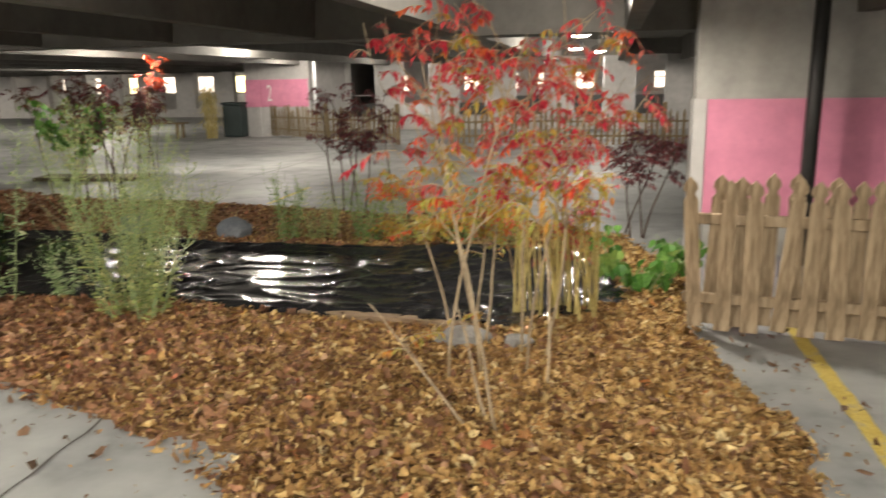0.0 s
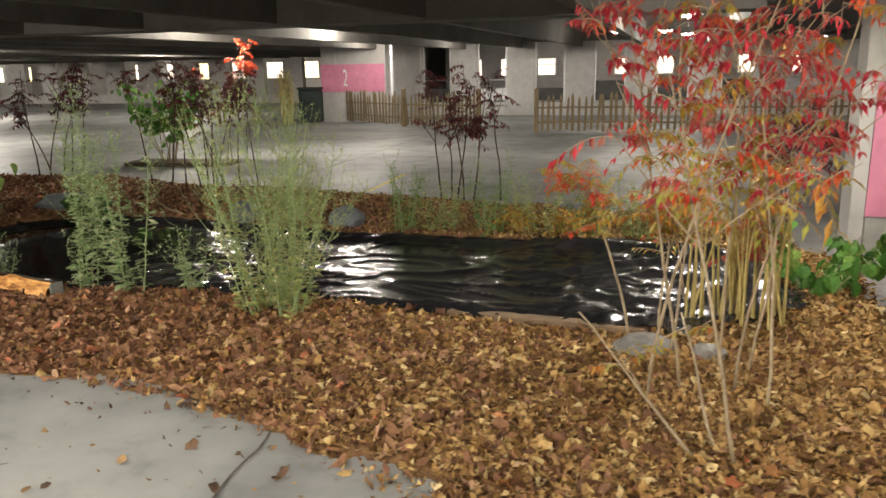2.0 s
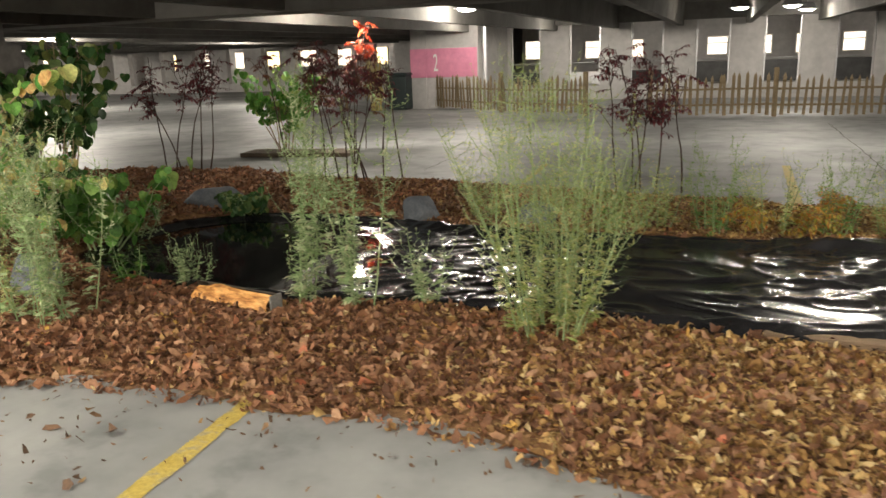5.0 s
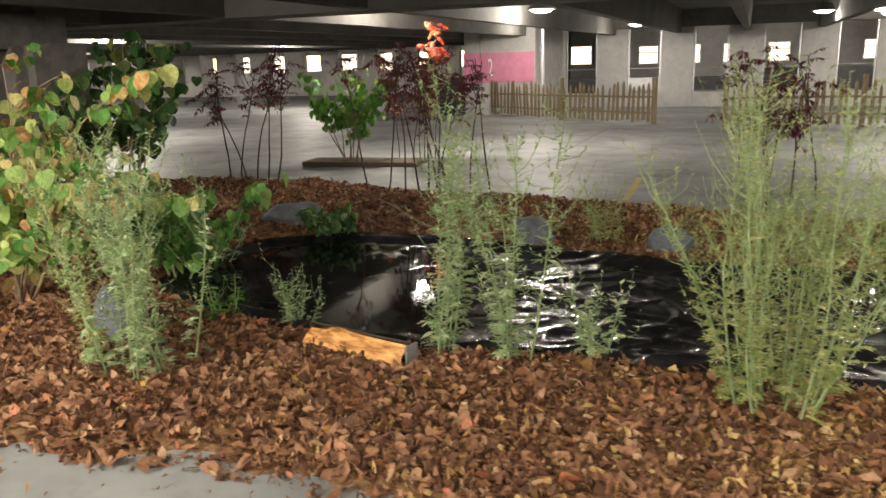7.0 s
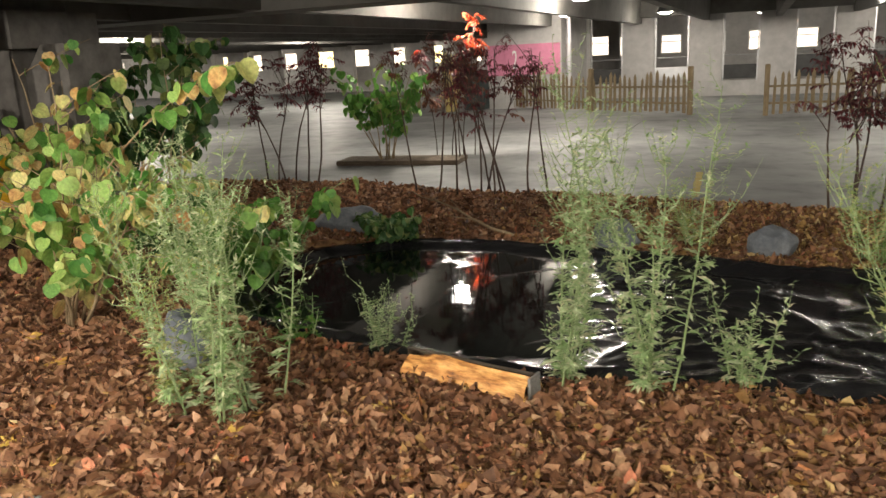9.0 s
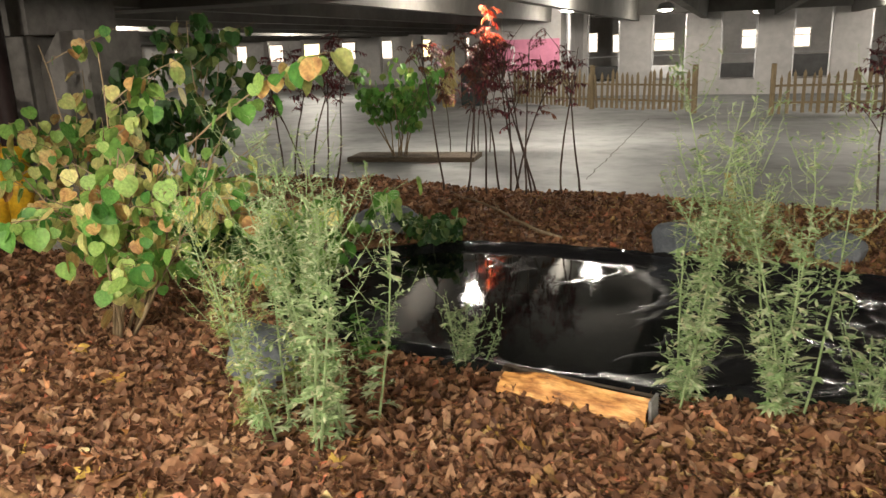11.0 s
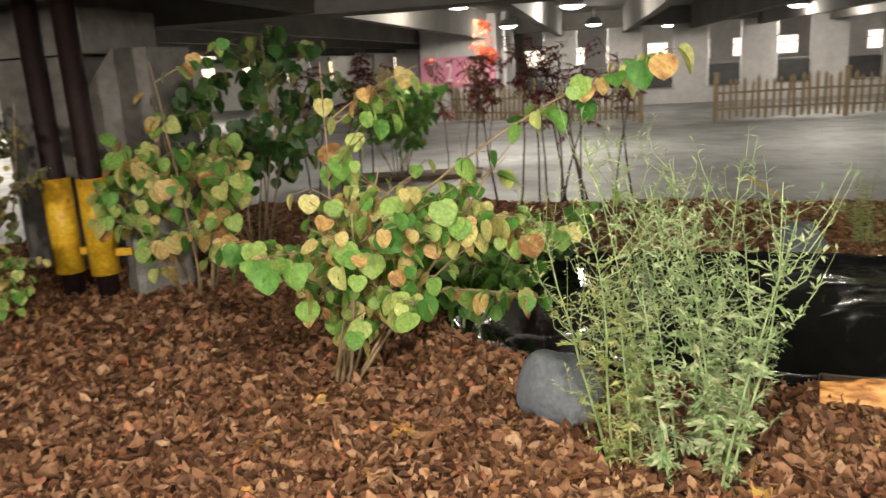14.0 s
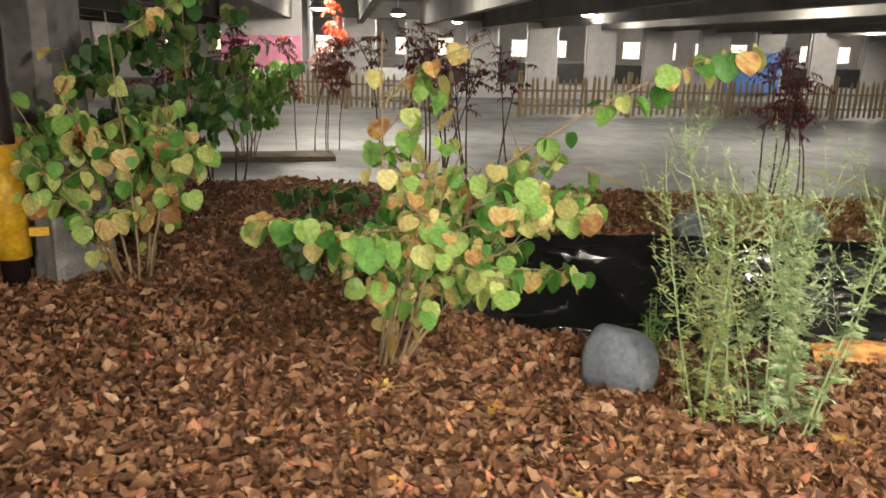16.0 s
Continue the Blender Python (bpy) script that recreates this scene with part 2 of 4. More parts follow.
M_LITTER_BIG = leafy("large_fallen_leaves", [(0.0, (0.10, 0.045, 0.022)), (0.4, (0.20, 0.098, 0.047)), (0.7, (0.32, 0.175, 0.09)), (0.9, (0.46, 0.29, 0.165)), (0.96, (0.55, 0.22, 0.08)), (1.0, (0.62, 0.42, 0.09))], 0.12, 0.65)
M_BIGLEAF = leafy("big_fallen_leaf", [(0.0, (0.38, 0.17, 0.05)), (0.45, (0.55, 0.31, 0.08)), (0.7, (0.66, 0.47, 0.10)), (1.0, (0.50, 0.15, 0.07))], 0.2, 0.6, "Random Per Island")
M_BIGLEAF = per_object("big_fallen_leaf_single", M_BIGLEAF)


# ---- mesh helpers ----
class Shape:
    """Gathers vertices and faces of one part."""

    def __init__(self):
        self.v, self.f = [], []

    def box(self, x0, y0, z0, x1, y1, z1, m=None):
        k = len(self.v)
        p = [Vector(c) for c in ((x0, y0, z0), (x1, y0, z0), (x1, y1, z0), (x0, y1, z0), (x0, y0, z1), (x1, y0, z1), (x1, y1, z1), (x0, y1, z1))]
        self.v += [m @ c for c in p] if m else p
        self.f += [(k, k + 3, k + 2, k + 1), (k + 4, k + 5, k + 6, k + 7), (k, k + 1, k + 5, k + 4), (k + 1, k + 2, k + 6, k + 5), (k + 2, k + 3, k + 7, k + 6), (k + 3, k, k + 4, k + 7)]
        return self

    def prism(self, outline, h0, h1, m=None):
        """An outline of (x, z), pushed along y from h0 to h1."""
        k, n = len(self.v), len(outline)
        p = [Vector((x, h0, z)) for x, z in outline] + [Vector((x, h1, z)) for x, z in outline]
        self.v += [m @ c for c in p] if m else p
        self.f += [tuple(k + i for i in range(n)), tuple(k + n + i for i in reversed(range(n)))]
        self.f += [(k + (i + 1) % n, k + i, k + n + i, k + n + (i + 1) % n) for i in range(n)]
        return self

    def tube(self, pts, radii, sides=5, cap=True):
        k, n = len(self.v), len(pts)
        for i, p in enumerate(pts):
            d = (pts[min(i + 1, n - 1)] - pts[max(i - 1, 0)]).normalized()
            a = d.orthogonal().normalized() if abs(d.z) < 0.9 else Vector((1, 0, 0)).cross(d).normalized()
            b = d.cross(a)
            r = radii[i] if isinstance(radii, (list, tuple)) else radii
            for j in range(sides):
                t = 2 * math.pi * j / sides
                self.v.append(p + a * (r * math.cos(t)) + b * (r * math.sin(t)))
        for i in range(n - 1):
            for j in range(sides):
                self.f.append((k + i * sides + j, k + i * sides + (j + 1) % sides, k + (i + 1) * sides + (j + 1) % sides, k + (i + 1) * sides + j))
        if cap:
            self.f += [tuple(k + j for j in reversed(range(sides))), tuple(k + (n - 1) * sides + j for j in range(sides))]
        return self

    def leaf(self, base, along, up, length, width, fold=0.25, shape=(0.45,)):
        """A folded leaf: midrib from base along, two halves bent up by fold."""
        k = len(self.v)
        along = along.normalized()
        side = along.cross(up)
        side = side.normalized() if side.length > 1e-4 else along.orthogonal().normalized()
        nrm = side.cross(along)
        m = base + along * (length * shape[0])
        w = side * (width / 2)
        lift = nrm * (width / 2 * fold)
        self.v += [base, m + w + lift, base + along * length - nrm * (length * 0.12), m - w + lift, m]
        self.f += [(k, k + 1, k + 4), (k + 1, k + 2, k + 4), (k, k + 4, k + 3), (k + 4, k + 2, k + 3)]
        return self

    def round_leaf(self, base, along, up, size, fold=0.2):
        """A heart-shaped leaf on a short stalk."""
        k = len(self.v)
        along = along.normalized()
        side = along.cross(up)
        side = side.normalized() if side.length > 1e-4 else along.orthogonal().normalized()
        nrm = side.cross(along)
        out = ((0.0, 0.03), (0.2, -0.03), (0.43, 0.09), (0.53, 0.35), (0.45, 0.62), (0.24, 0.84), (0.0, 0.98))
        pts = [base + along * (size * y) + side * (size * x) + nrm * (size * (fold * x - 0.14 * y * y)) for x, y in out]
        pts += [base + along * (size * y) - side * (size * x) + nrm * (size * (fold * x - 0.14 * y * y)) for x, y in reversed(out[1:-1])]
        mid = base + along * (size * 0.45) - nrm * (size * 0.04)
        self.v += pts + [mid]
        n = len(pts)
        self.f += [(k + i, k + (i + 1) % n, k + n) for i in range(n)]
        return self

    def mesh(self, name, material, smooth=False):
        me = bpy.data.meshes.new(name)
        me.from_pydata([tuple(c) for c in self.v], [], self.f)
        me.materials.append(material)
        if smooth:
            me.polygons.foreach_set("use_smooth", [True] * len(me.polygons))
        me.update()
        return me


def part(name, shape, material, parent, label="", smooth=False, at=None):
    ob = new(name, shape.mesh(name, material, smooth) if isinstance(shape, Shape) else shape)
    ob.parent = parent
    if at:
        ob.matrix_basis = at
    return tagged(ob, label)


def thing(name, m, label, category, group="", kind=""):
    ob = new(name)
    ob.empty_display_size = 0.1
    ob.matrix_basis = m
    return tagged(ob, label, category, group, kind)


def setting(name, shape, material, label, category, m=None, smooth=False):
    ob = new(name, shape.mesh(name, material, smooth))
    if m:
        ob.matrix_basis = m
    return tagged(ob, label, category, "", "structure")


def bevelled(x0, y0, z0, x1, y1, z1, r, seg=2):
    bm = bmesh.new()
    bmesh.ops.create_cube(bm, size=1)
    for v in bm.verts:
        v.co = ((x0 + x1) / 2 + v.co.x * (x1 - x0), (y0 + y1) / 2 + v.co.y * (y1 - y0), (z0 + z1) / 2 + v.co.z * (z1 - z0))
    bmesh.ops.bevel(bm, geom=bm.edges[:], offset=r, segments=seg, affect="EDGES", profile=0.6)
    return bm


def mesh_of(bm, name, material, smooth=False):
    me = bpy.data.meshes.new(name)
    bm.to_mesh(me)
    bm.free()
    me.materials.append(material)
    if smooth:
        me.polygons.foreach_set("use_smooth", [True] * len(me.polygons))
    return me


def lathe(profile, sides=20):
    s = Shape()
    for r, z in profile:
        s.v += [Vector((r * math.cos(2 * math.pi * j / sides), r * math.sin(2 * math.pi * j / sides), z)) for j in range(sides)]
    for i in range(len(profile) - 1):
        for j in range(sides):
            s.f.append((i * sides + j, i * sides + (j + 1) % sides, (i + 1) * sides + (j + 1) % sides, (i + 1) * sides + j))
    s.f.append(tuple(reversed(range(sides))))
    s.f.append(tuple((len(profile) - 1) * sides + j for j in range(sides)))
    return s


# ---- floor, ceiling, walls ----
SLAB, SOFFIT = 2.78, 2.14
U0, U1, N0, N1 = -62.0, 26.0, -16.0, 47.0
floor = setting("floor", Shape().box(U0, N0, -0.25, U1, N1, 0), M_FLOOR, "grey worn concrete garage floor with stains", "floor", GA)
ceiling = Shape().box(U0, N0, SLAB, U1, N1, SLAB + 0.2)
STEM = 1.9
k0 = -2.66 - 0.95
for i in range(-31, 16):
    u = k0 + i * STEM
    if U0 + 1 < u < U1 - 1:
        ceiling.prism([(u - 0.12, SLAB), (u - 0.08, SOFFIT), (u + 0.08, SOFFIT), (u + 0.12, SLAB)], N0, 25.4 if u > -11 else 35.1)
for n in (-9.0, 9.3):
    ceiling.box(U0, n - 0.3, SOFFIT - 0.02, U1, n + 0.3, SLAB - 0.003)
# Beam along the front, added to darken the band above the openings.
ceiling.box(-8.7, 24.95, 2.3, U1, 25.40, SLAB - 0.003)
setting("ceiling", ceiling, M_CEIL, "shade-dark precast concrete ceiling with deep ribs", "ceiling", GA)
setting("wall_south", Shape().box(U0, N0 - 0.3, 0, U1, N0, SLAB), M_CONC, "plain grey concrete wall", "wall", GA)
setting("wall_west", Shape().box(U0 - 0.3, N0, 0, U0, N1, SLAB), M_CONC, "plain grey concrete wall", "wall", GA)
setting("wall_east", Shape().box(U1, N0, 0, U1 + 0.3, N1, SLAB), M_CONC, "plain grey concrete wall", "wall", GA)
setting("wall_behind", Shape().box(-9.0, 31.5, 0, U1, 31.8, SLAB), M_PALE, "pale wall beyond the open garage front", "wall", GA)
setting("wall_far", Shape().box(U0, 40.5, 0, -9.0, 40.8, SLAB), M_PALE, "pale wall beyond the far garage front", "wall", GA)


def facade(name, n, first, count, pitch, width, sill, top, thick, label, lo, hi):
    """A row of piers with knee walls below and a head above, openings between them."""
    base = thing(name, GA, label, "wall", "", "structure")
    u = lo
    for i in range(count):
        c = first + i * pitch
        part("pier", Shape().box(u, n, 0, c - width / 2, n + thick, SLAB - 0.004), M_PALE, base)
        part("knee_wall", Shape().box(c - width / 2, n + 0.03, 0, c + width / 2, n + thick - 0.03, sill), M_PALE, base)
        part("head", Shape().box(c - width / 2, n + 0.03, top, c + width / 2, n + thick - 0.03, SLAB - 0.004), M_PALE, base)
        u = c + width / 2
    part("pier", Shape().box(u, n, 0, hi, n + thick, SLAB - 0.004), M_PALE, base)
    return base


wf = facade("wall_north", 25.45, -8.37, 16, 1.9, 0.98, 0.42, 2.42, 0.32, "white garage front of piers and tall openings", -9.3, 25.9)
wl = facade("wall_northwest", 35.2, -60.2 + 0.55, 23, 2.1, 1.05, 0.40, 2.15, 0.32, "white garage front of piers and openings", -61.5, -11.3)
setting("wall_return", Shape().box(-11.25, 25.45, 0, -10.95, 35.5, SLAB - 0.004), M_CONC, "grey concrete return wall", "wall", GA)


def opening_rail(c, n, dark, tall):
    t = thing("opening_barrier", GA @ pose(c, n, 0.42), "dark panel and steel rail barrier in wall opening", "barrier", "barriers in the openings")
    part("panel", mesh_of(bevelled(-0.47, 0.06, 0.06, 0.47, 0.10, tall, 0.01, 1), "panel", M_DARK if dark else M_METAL), None, t)
    part("rail", Shape().tube([Vector((-0.49, 0.08, 0.72)), Vector((0.49, 0.08, 0.72))], 0.02, 8), M_METAL, t)
    for x in (-0.46, 0.46):
        part("post", Shape().box(x - 0.02, 0.05, 0, x + 0.02, 0.11, 1.95), M_METAL, t)


for i in range(16):
    opening_rail(-8.37 + 1.9 * i, 25.45, i % 5 != 1, 0.45 if i < 3 else 0.66)


def lit_window(u, n, z, w, h, mat, group):
    t = thing("lit_window", GA @ pose(u, n, z), "lit window with white frame in the wall beyond", "window", group, "")
    part("pane", Shape().box(-w / 2, -0.02, 0, w / 2, 0, h), mat, t)
    for x0, x1, z0, z1 in ((-w / 2 - 0.05, -w / 2, -0.05, h + 0.05), (w / 2, w / 2 + 0.05, -0.05, h + 0.05), (-w / 2, w / 2, -0.05, 0), (-w / 2, w / 2, h, h + 0.05), (-w / 2, w / 2, h * 0.62, h * 0.62 + 0.04)):
        part("frame_bar", Shape().box(x0, -0.06, z0, x1, -0.003, z1), M_WHITE, t)


for i in range(22):
    lit_window(-8.6 + 1.5 * i, 31.5, 1.22, 0.66, 0.60, M_LIT, "lit windows beyond the garage front")
for i in range(23):
    lit_window(-59.9 + 2.2 * i, 40.5, 1.15, 1.0, 0.85, M_LIT if i % 3 else M_LIT_Y, "lit windows beyond the far garage front")

# stair core with a pink band
core = thing("stair_core", GA @ pose(-10.62, 22.15, 0), "white concrete stair core with a painted pink band", "wall", "", "structure")
part("core_wall", Shape().box(-0.35, 0.02, 0, 1.65, 3.28, SLAB - 0.006), M_PALE, core)
part("corner_pier", Shape().box(-0.40, -0.03, 0, 0.06, 0.45, SLAB - 0.006), M_PALE, core)
part("pink_band", Shape().box(0.062, 0.002, 0.9, 1.62, 0.019, 1.72), M_PINK, core, "faded pink painted band")
part("pink_band", Shape().box(-0.42, -0.044, 0.9, 0.08, -0.031, 1.72), M_PINK, core, "faded pink painted band")
digit = bpy.data.curves.new("number_mark", "FONT")
digit.body, digit.size, digit.extrude = "2", 0.7, 0.002
carrier = new("number_mark", digit)
numeral = bpy.data.meshes.new_from_object(carrier.evaluated_get(bpy.context.evaluated_depsgraph_get()))
bpy.data.objects.remove(carrier)
numeral.materials.clear()
numeral.materials.append(M_WHITE)
part("number_mark", numeral, None, core, "white painted numeral two", False, pose(0.28, -0.004, 1.08, 90) @ Matrix.Diagonal((0.45, 1, 1, 1)))
pipe = thing("downpipe", GA @ pose(-8.75, 22.1, 0), "white painted steel pipe beside the stair core", "pipe")
part("tube", Shape().tube([Vector((0, 0, 0)), Vector((0, 0, SLAB))], 0.07, 10), M_METAL, pipe)
part("coupling", Shape().tube([Vector((0, 0, 1.68)), Vector((0, 0, 1.82))], 0.085, 10), M_METAL, pipe)

# wall with a pink band near the picket fence
pw = thing("pink_wall", GA @ pose(*to_garage(2.32, 7.05), 0), "grey concrete wall with a painted pink lower band", "wall", "", "structure")
part("concrete", Shape().box(0, 0, 0, 4.5, 0.35, SLAB - 0.006), M_CONC, pw)
part("pink_band", Shape().box(0.1, -0.012, 0.3, 4.5, -0.002, 1.42), M_PINK, pw, "pink painted band")
part("corner_trim", Shape().box(-0.02, -0.03, 0, 0.09, 0.36, 1.42), M_PALE, pw, "pale corner guard")

# blue panel on the far front
bp = thing("blue_panel", GA @ pose(5.3, 25.40, -0.2), "blue painted board on the white garage front", "panel")
part("board", mesh_of(bevelled(-0.9, -0.02, 0.40, 0.95, 0.03, 1.75, 0.01, 1), "board", M_BLUE), None, bp)

# concrete column and pier beside the pipes
col = thing("column", GA @ pose(*to_garage(-8.93, 8.76), 0), "grey concrete column with a wide stub wall beside it", "column", "", "structure")
part("shaft", mesh_of(bevelled(-0.42, 0, 0, 0.30, 0.7, SLAB - 0.006, 0.03), "shaft", M_COLUMN), None, col)
part("stub_wall", Shape().prism([(0.302, 0.0), (0.84, 0.0), (0.84, 1.82), (0.55, 1.82), (0.302, 1.55)], 0.10, 0.75), M_COLUMN, col)
part("beam_seat", Shape().box(-0.6, -0.15, SOFFIT - 0.35, 0.5, 0.85, SOFFIT - 0.02), M_COLUMN, col)


def lamp(x, y, watts):
    t = thing("ceiling_lamp", pose(x, y, LAMP_Z), "round bright white ceiling lamp on a short conduit, seen or added", "lamp", "garage ceiling lamps")
    part("housing", lathe([(0.10, 0.16), (0.17, 0.12), (0.20, 0.04), (0.25, 0.0), (0.25, -0.012), (0.19, -0.004)]), M_METAL, t, "", True)
    part("lens", lathe([(0.185, -0.004), (0.17, -0.03), (0.11, -0.055), (0.02, -0.062)][::-1]), M_LENS, t, "glowing white lens", True)
    part("conduit", Shape().tube([Vector((0, 0, 0.15)), Vector((0, 0, SLAB - LAMP_Z))], 0.015, 6), M_METAL, t)
    li = bpy.data.lights.new("garage_light", "POINT")
    li.energy, li.shadow_soft_size, li.color = watts, 0.10, (1.0, 0.91, 0.78)
    o = new("garage_light", li)
    o.location = (x, y, LAMP_Z - 0.12)


for x, y, w in LAMPS:
    lamp(x, y, w)
# More lamps, added behind the fronts to brighten the walls beyond.
for u, n, w in ((-4, 28.6, 48), (4, 28.6, 48), (12, 28.6, 48), (-20, 38, 70), (-30, 38, 70), (-42, 38, 70)):
    p = garage(u, n)
    lamp(p.x, p.y, w)


# ---- garden bed ----
def within(px, py, poly):
    """Which of the points lie inside the outline."""
    c = np.zeros(px.shape, bool)
    for (x0, y0), (x1, y1) in zip(poly, poly[1:] + poly[:1]):
        if y0 != y1:
            c ^= ((y0 > py) != (y1 > py)) & (px < (x1 - x0) * (py - y0) / (y1 - y0) + x0)
    return c


def distance(px, py, poly):
    """Distance of the points from the outline."""
    best = np.full(px.shape, 1e9)
    for (x0, y0), (x1, y1) in zip(poly, poly[1:] + poly[:1]):
        dx, dy = x1 - x0, y1 - y0
        k = np.clip(((px - x0) * dx + (py - y0) * dy) / (dx * dx + dy * dy), 0, 1)
        best = np.minimum(best, np.hypot(px - x0 - k * dx, py - y0 - k * dy))
    return best


BED = [(1.55, 2.6), (1.65, 3.2), (1.58, 3.8), (1.62, 4.5), (1.9, 5.4), (2.1, 6.6), (1.9, 7.8), (0.9, 8.6), (-0.6, 9.4), (-1.6, 9.8), (-3.0, 10.4), (-4.6, 10.9),
       (-7.3, 11.5), (-9.4, 11.3), (-10.6, 9.6), (-11.0, 7.4), (-10.2, 5.0), (-7.5, 4.55), (-5.9, 4.5), (-5.2, 4.42), (-4.3, 4.33), (-3.5, 4.2), (-2.9, 4.1), (-2.3, 3.85), (-1.7, 3.52), (-1.2, 3.1), (-0.75, 2.6), (0.3, 2.25)]
POND = [(0.75, 4.95), (0.35, 4.82), (-0.05, 4.93), (-0.9, 5.13), (-1.9, 5.42), (-2.6, 5.58), (-3.8, 5.66), (-4.5, 5.88), (-5.1, 6.15), (-5.6, 6.35), (-5.95, 6.7), (-5.95, 7.5), (-5.7, 8.1), (-5.1, 8.4), (-4.2, 8.3), (-3.0, 7.85), (-2.2, 7.5), (-0.85, 7.25), (0.44, 7.0), (1.1, 6.75), (1.35, 6.1), (1.2, 5.3)]


def smooth01(a):
    a = max(0.0, min(1.0, a))
    return a * a * (3 - 2 * a)


STEP, BX, BY = 0.07, -11.2, 2.1
NX, NY = int(13.4 / STEP), int(9.8 / STEP)
gx, gy = np.meshgrid(BX + STEP * np.arange(NX), BY + STEP * np.arange(NY), indexing="ij")
IN_BED, IN_POND = within(gx, gy, BED), within(gx, gy, POND)
D_BED, D_POND = distance(gx, gy, BED), distance(gx, gy, POND)
HEIGHT = np.full(gx.shape, -0.03)
for i, j in zip(*np.nonzero(IN_BED & ~IN_POND)):
    x, y, pond = gx[i, j], gy[i, j], D_POND[i, j]
    rim = D_BED[i, j] + 0.22 * noise.noise((x * 1.7, y * 1.7, 4.0)) + 0.08 * noise.noise((x * 6, y * 6, 2.0))
    h = 0.045 + 0.085 * smooth01((-4.6 - x) / 2.0) + 0.03 * noise.noise((x * 0.9, y * 0.9, 0.3)) + 0.012 * noise.noise((x * 5, y * 5, 1.3))
    h += 0.02 * smooth01(1 - pond / 0.35)
    HEIGHT[i, j] = h * smooth01(rim / 0.35) * smooth01(pond / 0.12 + 0.25) - 0.004


def bed_z(x, y):
    """Height of the mulch over the floor, or of the floor where there is none."""
    fx, fy = (x - BX) / STEP, (y - BY) / STEP
    i, j = int(math.floor(fx)), int(math.floor(fy))
    if not (0 <= i < NX - 1 and 0 <= j < NY - 1):
        return 0.0
    u, v = fx - i, fy - j
    q = np.maximum(HEIGHT[i:i + 2, j:j + 2], 0)
    return float((q[0, 0] * (1 - u) + q[1, 0] * u) * (1 - v) + (q[0, 1] * (1 - u) + q[1, 1] * u) * v)


bed = Shape()
bed.v = [Vector((gx[i, j], gy[i, j], HEIGHT[i, j])) for i in range(NX) for j in range(NY)]
for i in range(NX - 1):
    for j in range(NY - 1):
        if HEIGHT[i:i + 2, j:j + 2].max() > -0.02:
            bed.f.append((i * NY + j, (i + 1) * NY + j, (i + 1) * NY + j + 1, i * NY + j + 1))
setting("mulch_bed", bed, M_SOIL, "brown leaf mulch bed on the garage floor", "ground", smooth=True)

# black plastic sheet, wrinkled
liner = Shape()
step = 0.025
nx, ny = int(7.8 / step), int(3.9 / step)
inx = {}


def ridge(v, sharp):
    """A crease: high along the lines where the noise changes sign."""
    return max(0.0, 1 - abs(noise.noise(v)) * 2.4) ** sharp


def wrinkle(x, y):
    """Height of the sheet: crumpled at the east end, long ripples in the middle, taut under the water."""
    w = Vector((noise.noise((x * 0.8, y * 0.8, 7)), noise.noise((x * 0.8, y * 0.8, 9)), 0)) * 0.7
    v = Vector((x * 1.3 + 0.45 * y, y * 1.9 - 0.4 * x, 0.0)) + w
    crumple = smooth01((x + 0.55) / 0.5)
    ripple = smooth01((x + 3.7) / 0.4) * smooth01((-1.6 - x) / 0.5)
    z = 0.02 * ridge(v * 0.9, 5) + 0.012 * noise.noise(v * 0.7) + 0.016 * ridge(v * 2.0 + Vector((5, 3, 1)), 6)
    z += crumple * (0.034 * ridge(v * 1.5 + Vector((1, 8, 0)), 1) + 0.013 * ridge(v * 3.6 + Vector((2, 1, 4)), 1) + 0.004 * noise.noise(v * 9))
    z += ripple * (0.015 * noise.noise((x * 1.3 + w.y * 3, y * 4.5 + w.x * 4, 3)) + 0.012 * ridge(Vector((x * 1.1 + w.y * 2, y * 3.6 + w.x * 3, 6)), 4))
    return 0.016 + z * (0.25 + 0.75 * smooth01((x + 4.0) / 1.0))


lx, ly = np.meshgrid(-6.3 + step * np.arange(nx), 4.65 + step * np.arange(ny), indexing="ij")
l_in, l_d = within(lx, ly, POND), distance(lx, ly, POND)
for i, j in zip(*np.nonzero(l_in | (l_d < 0.14))):
    x, y, d = lx[i, j], ly[i, j], l_d[i, j]
    z = wrinkle(x, y) + (0.05 * smooth01(1 - d / 0.22) if l_in[i, j] else 0.05 - 0.2 * d)
    if y < 6.4 and x < 0.3:
        v = Vector((x * 1.6 + 0.8 * y, y * 4.5, 2.0))
        z += smooth01(1 - d / 0.3) * (0.034 * ridge(v * 1.1, 1) + 0.018 * ridge(v * 2.3, 1))
    inx[i, j] = len(liner.v)
    liner.v.append(Vector((x, y, max(0.006, z))))
for (i, j) in list(inx):
    q = [inx.get(c) for c in ((i, j), (i + 1, j), (i + 1, j + 1), (i, j + 1))]
    if None not in q:
        liner.f.append(tuple(q))
pond = thing("pond_liner", pose(0, 0, 0), "wrinkled shiny black plastic sheet lining the shallow pond", "pond liner")
part("sheet", liner, M_LINER, pond, "", True)


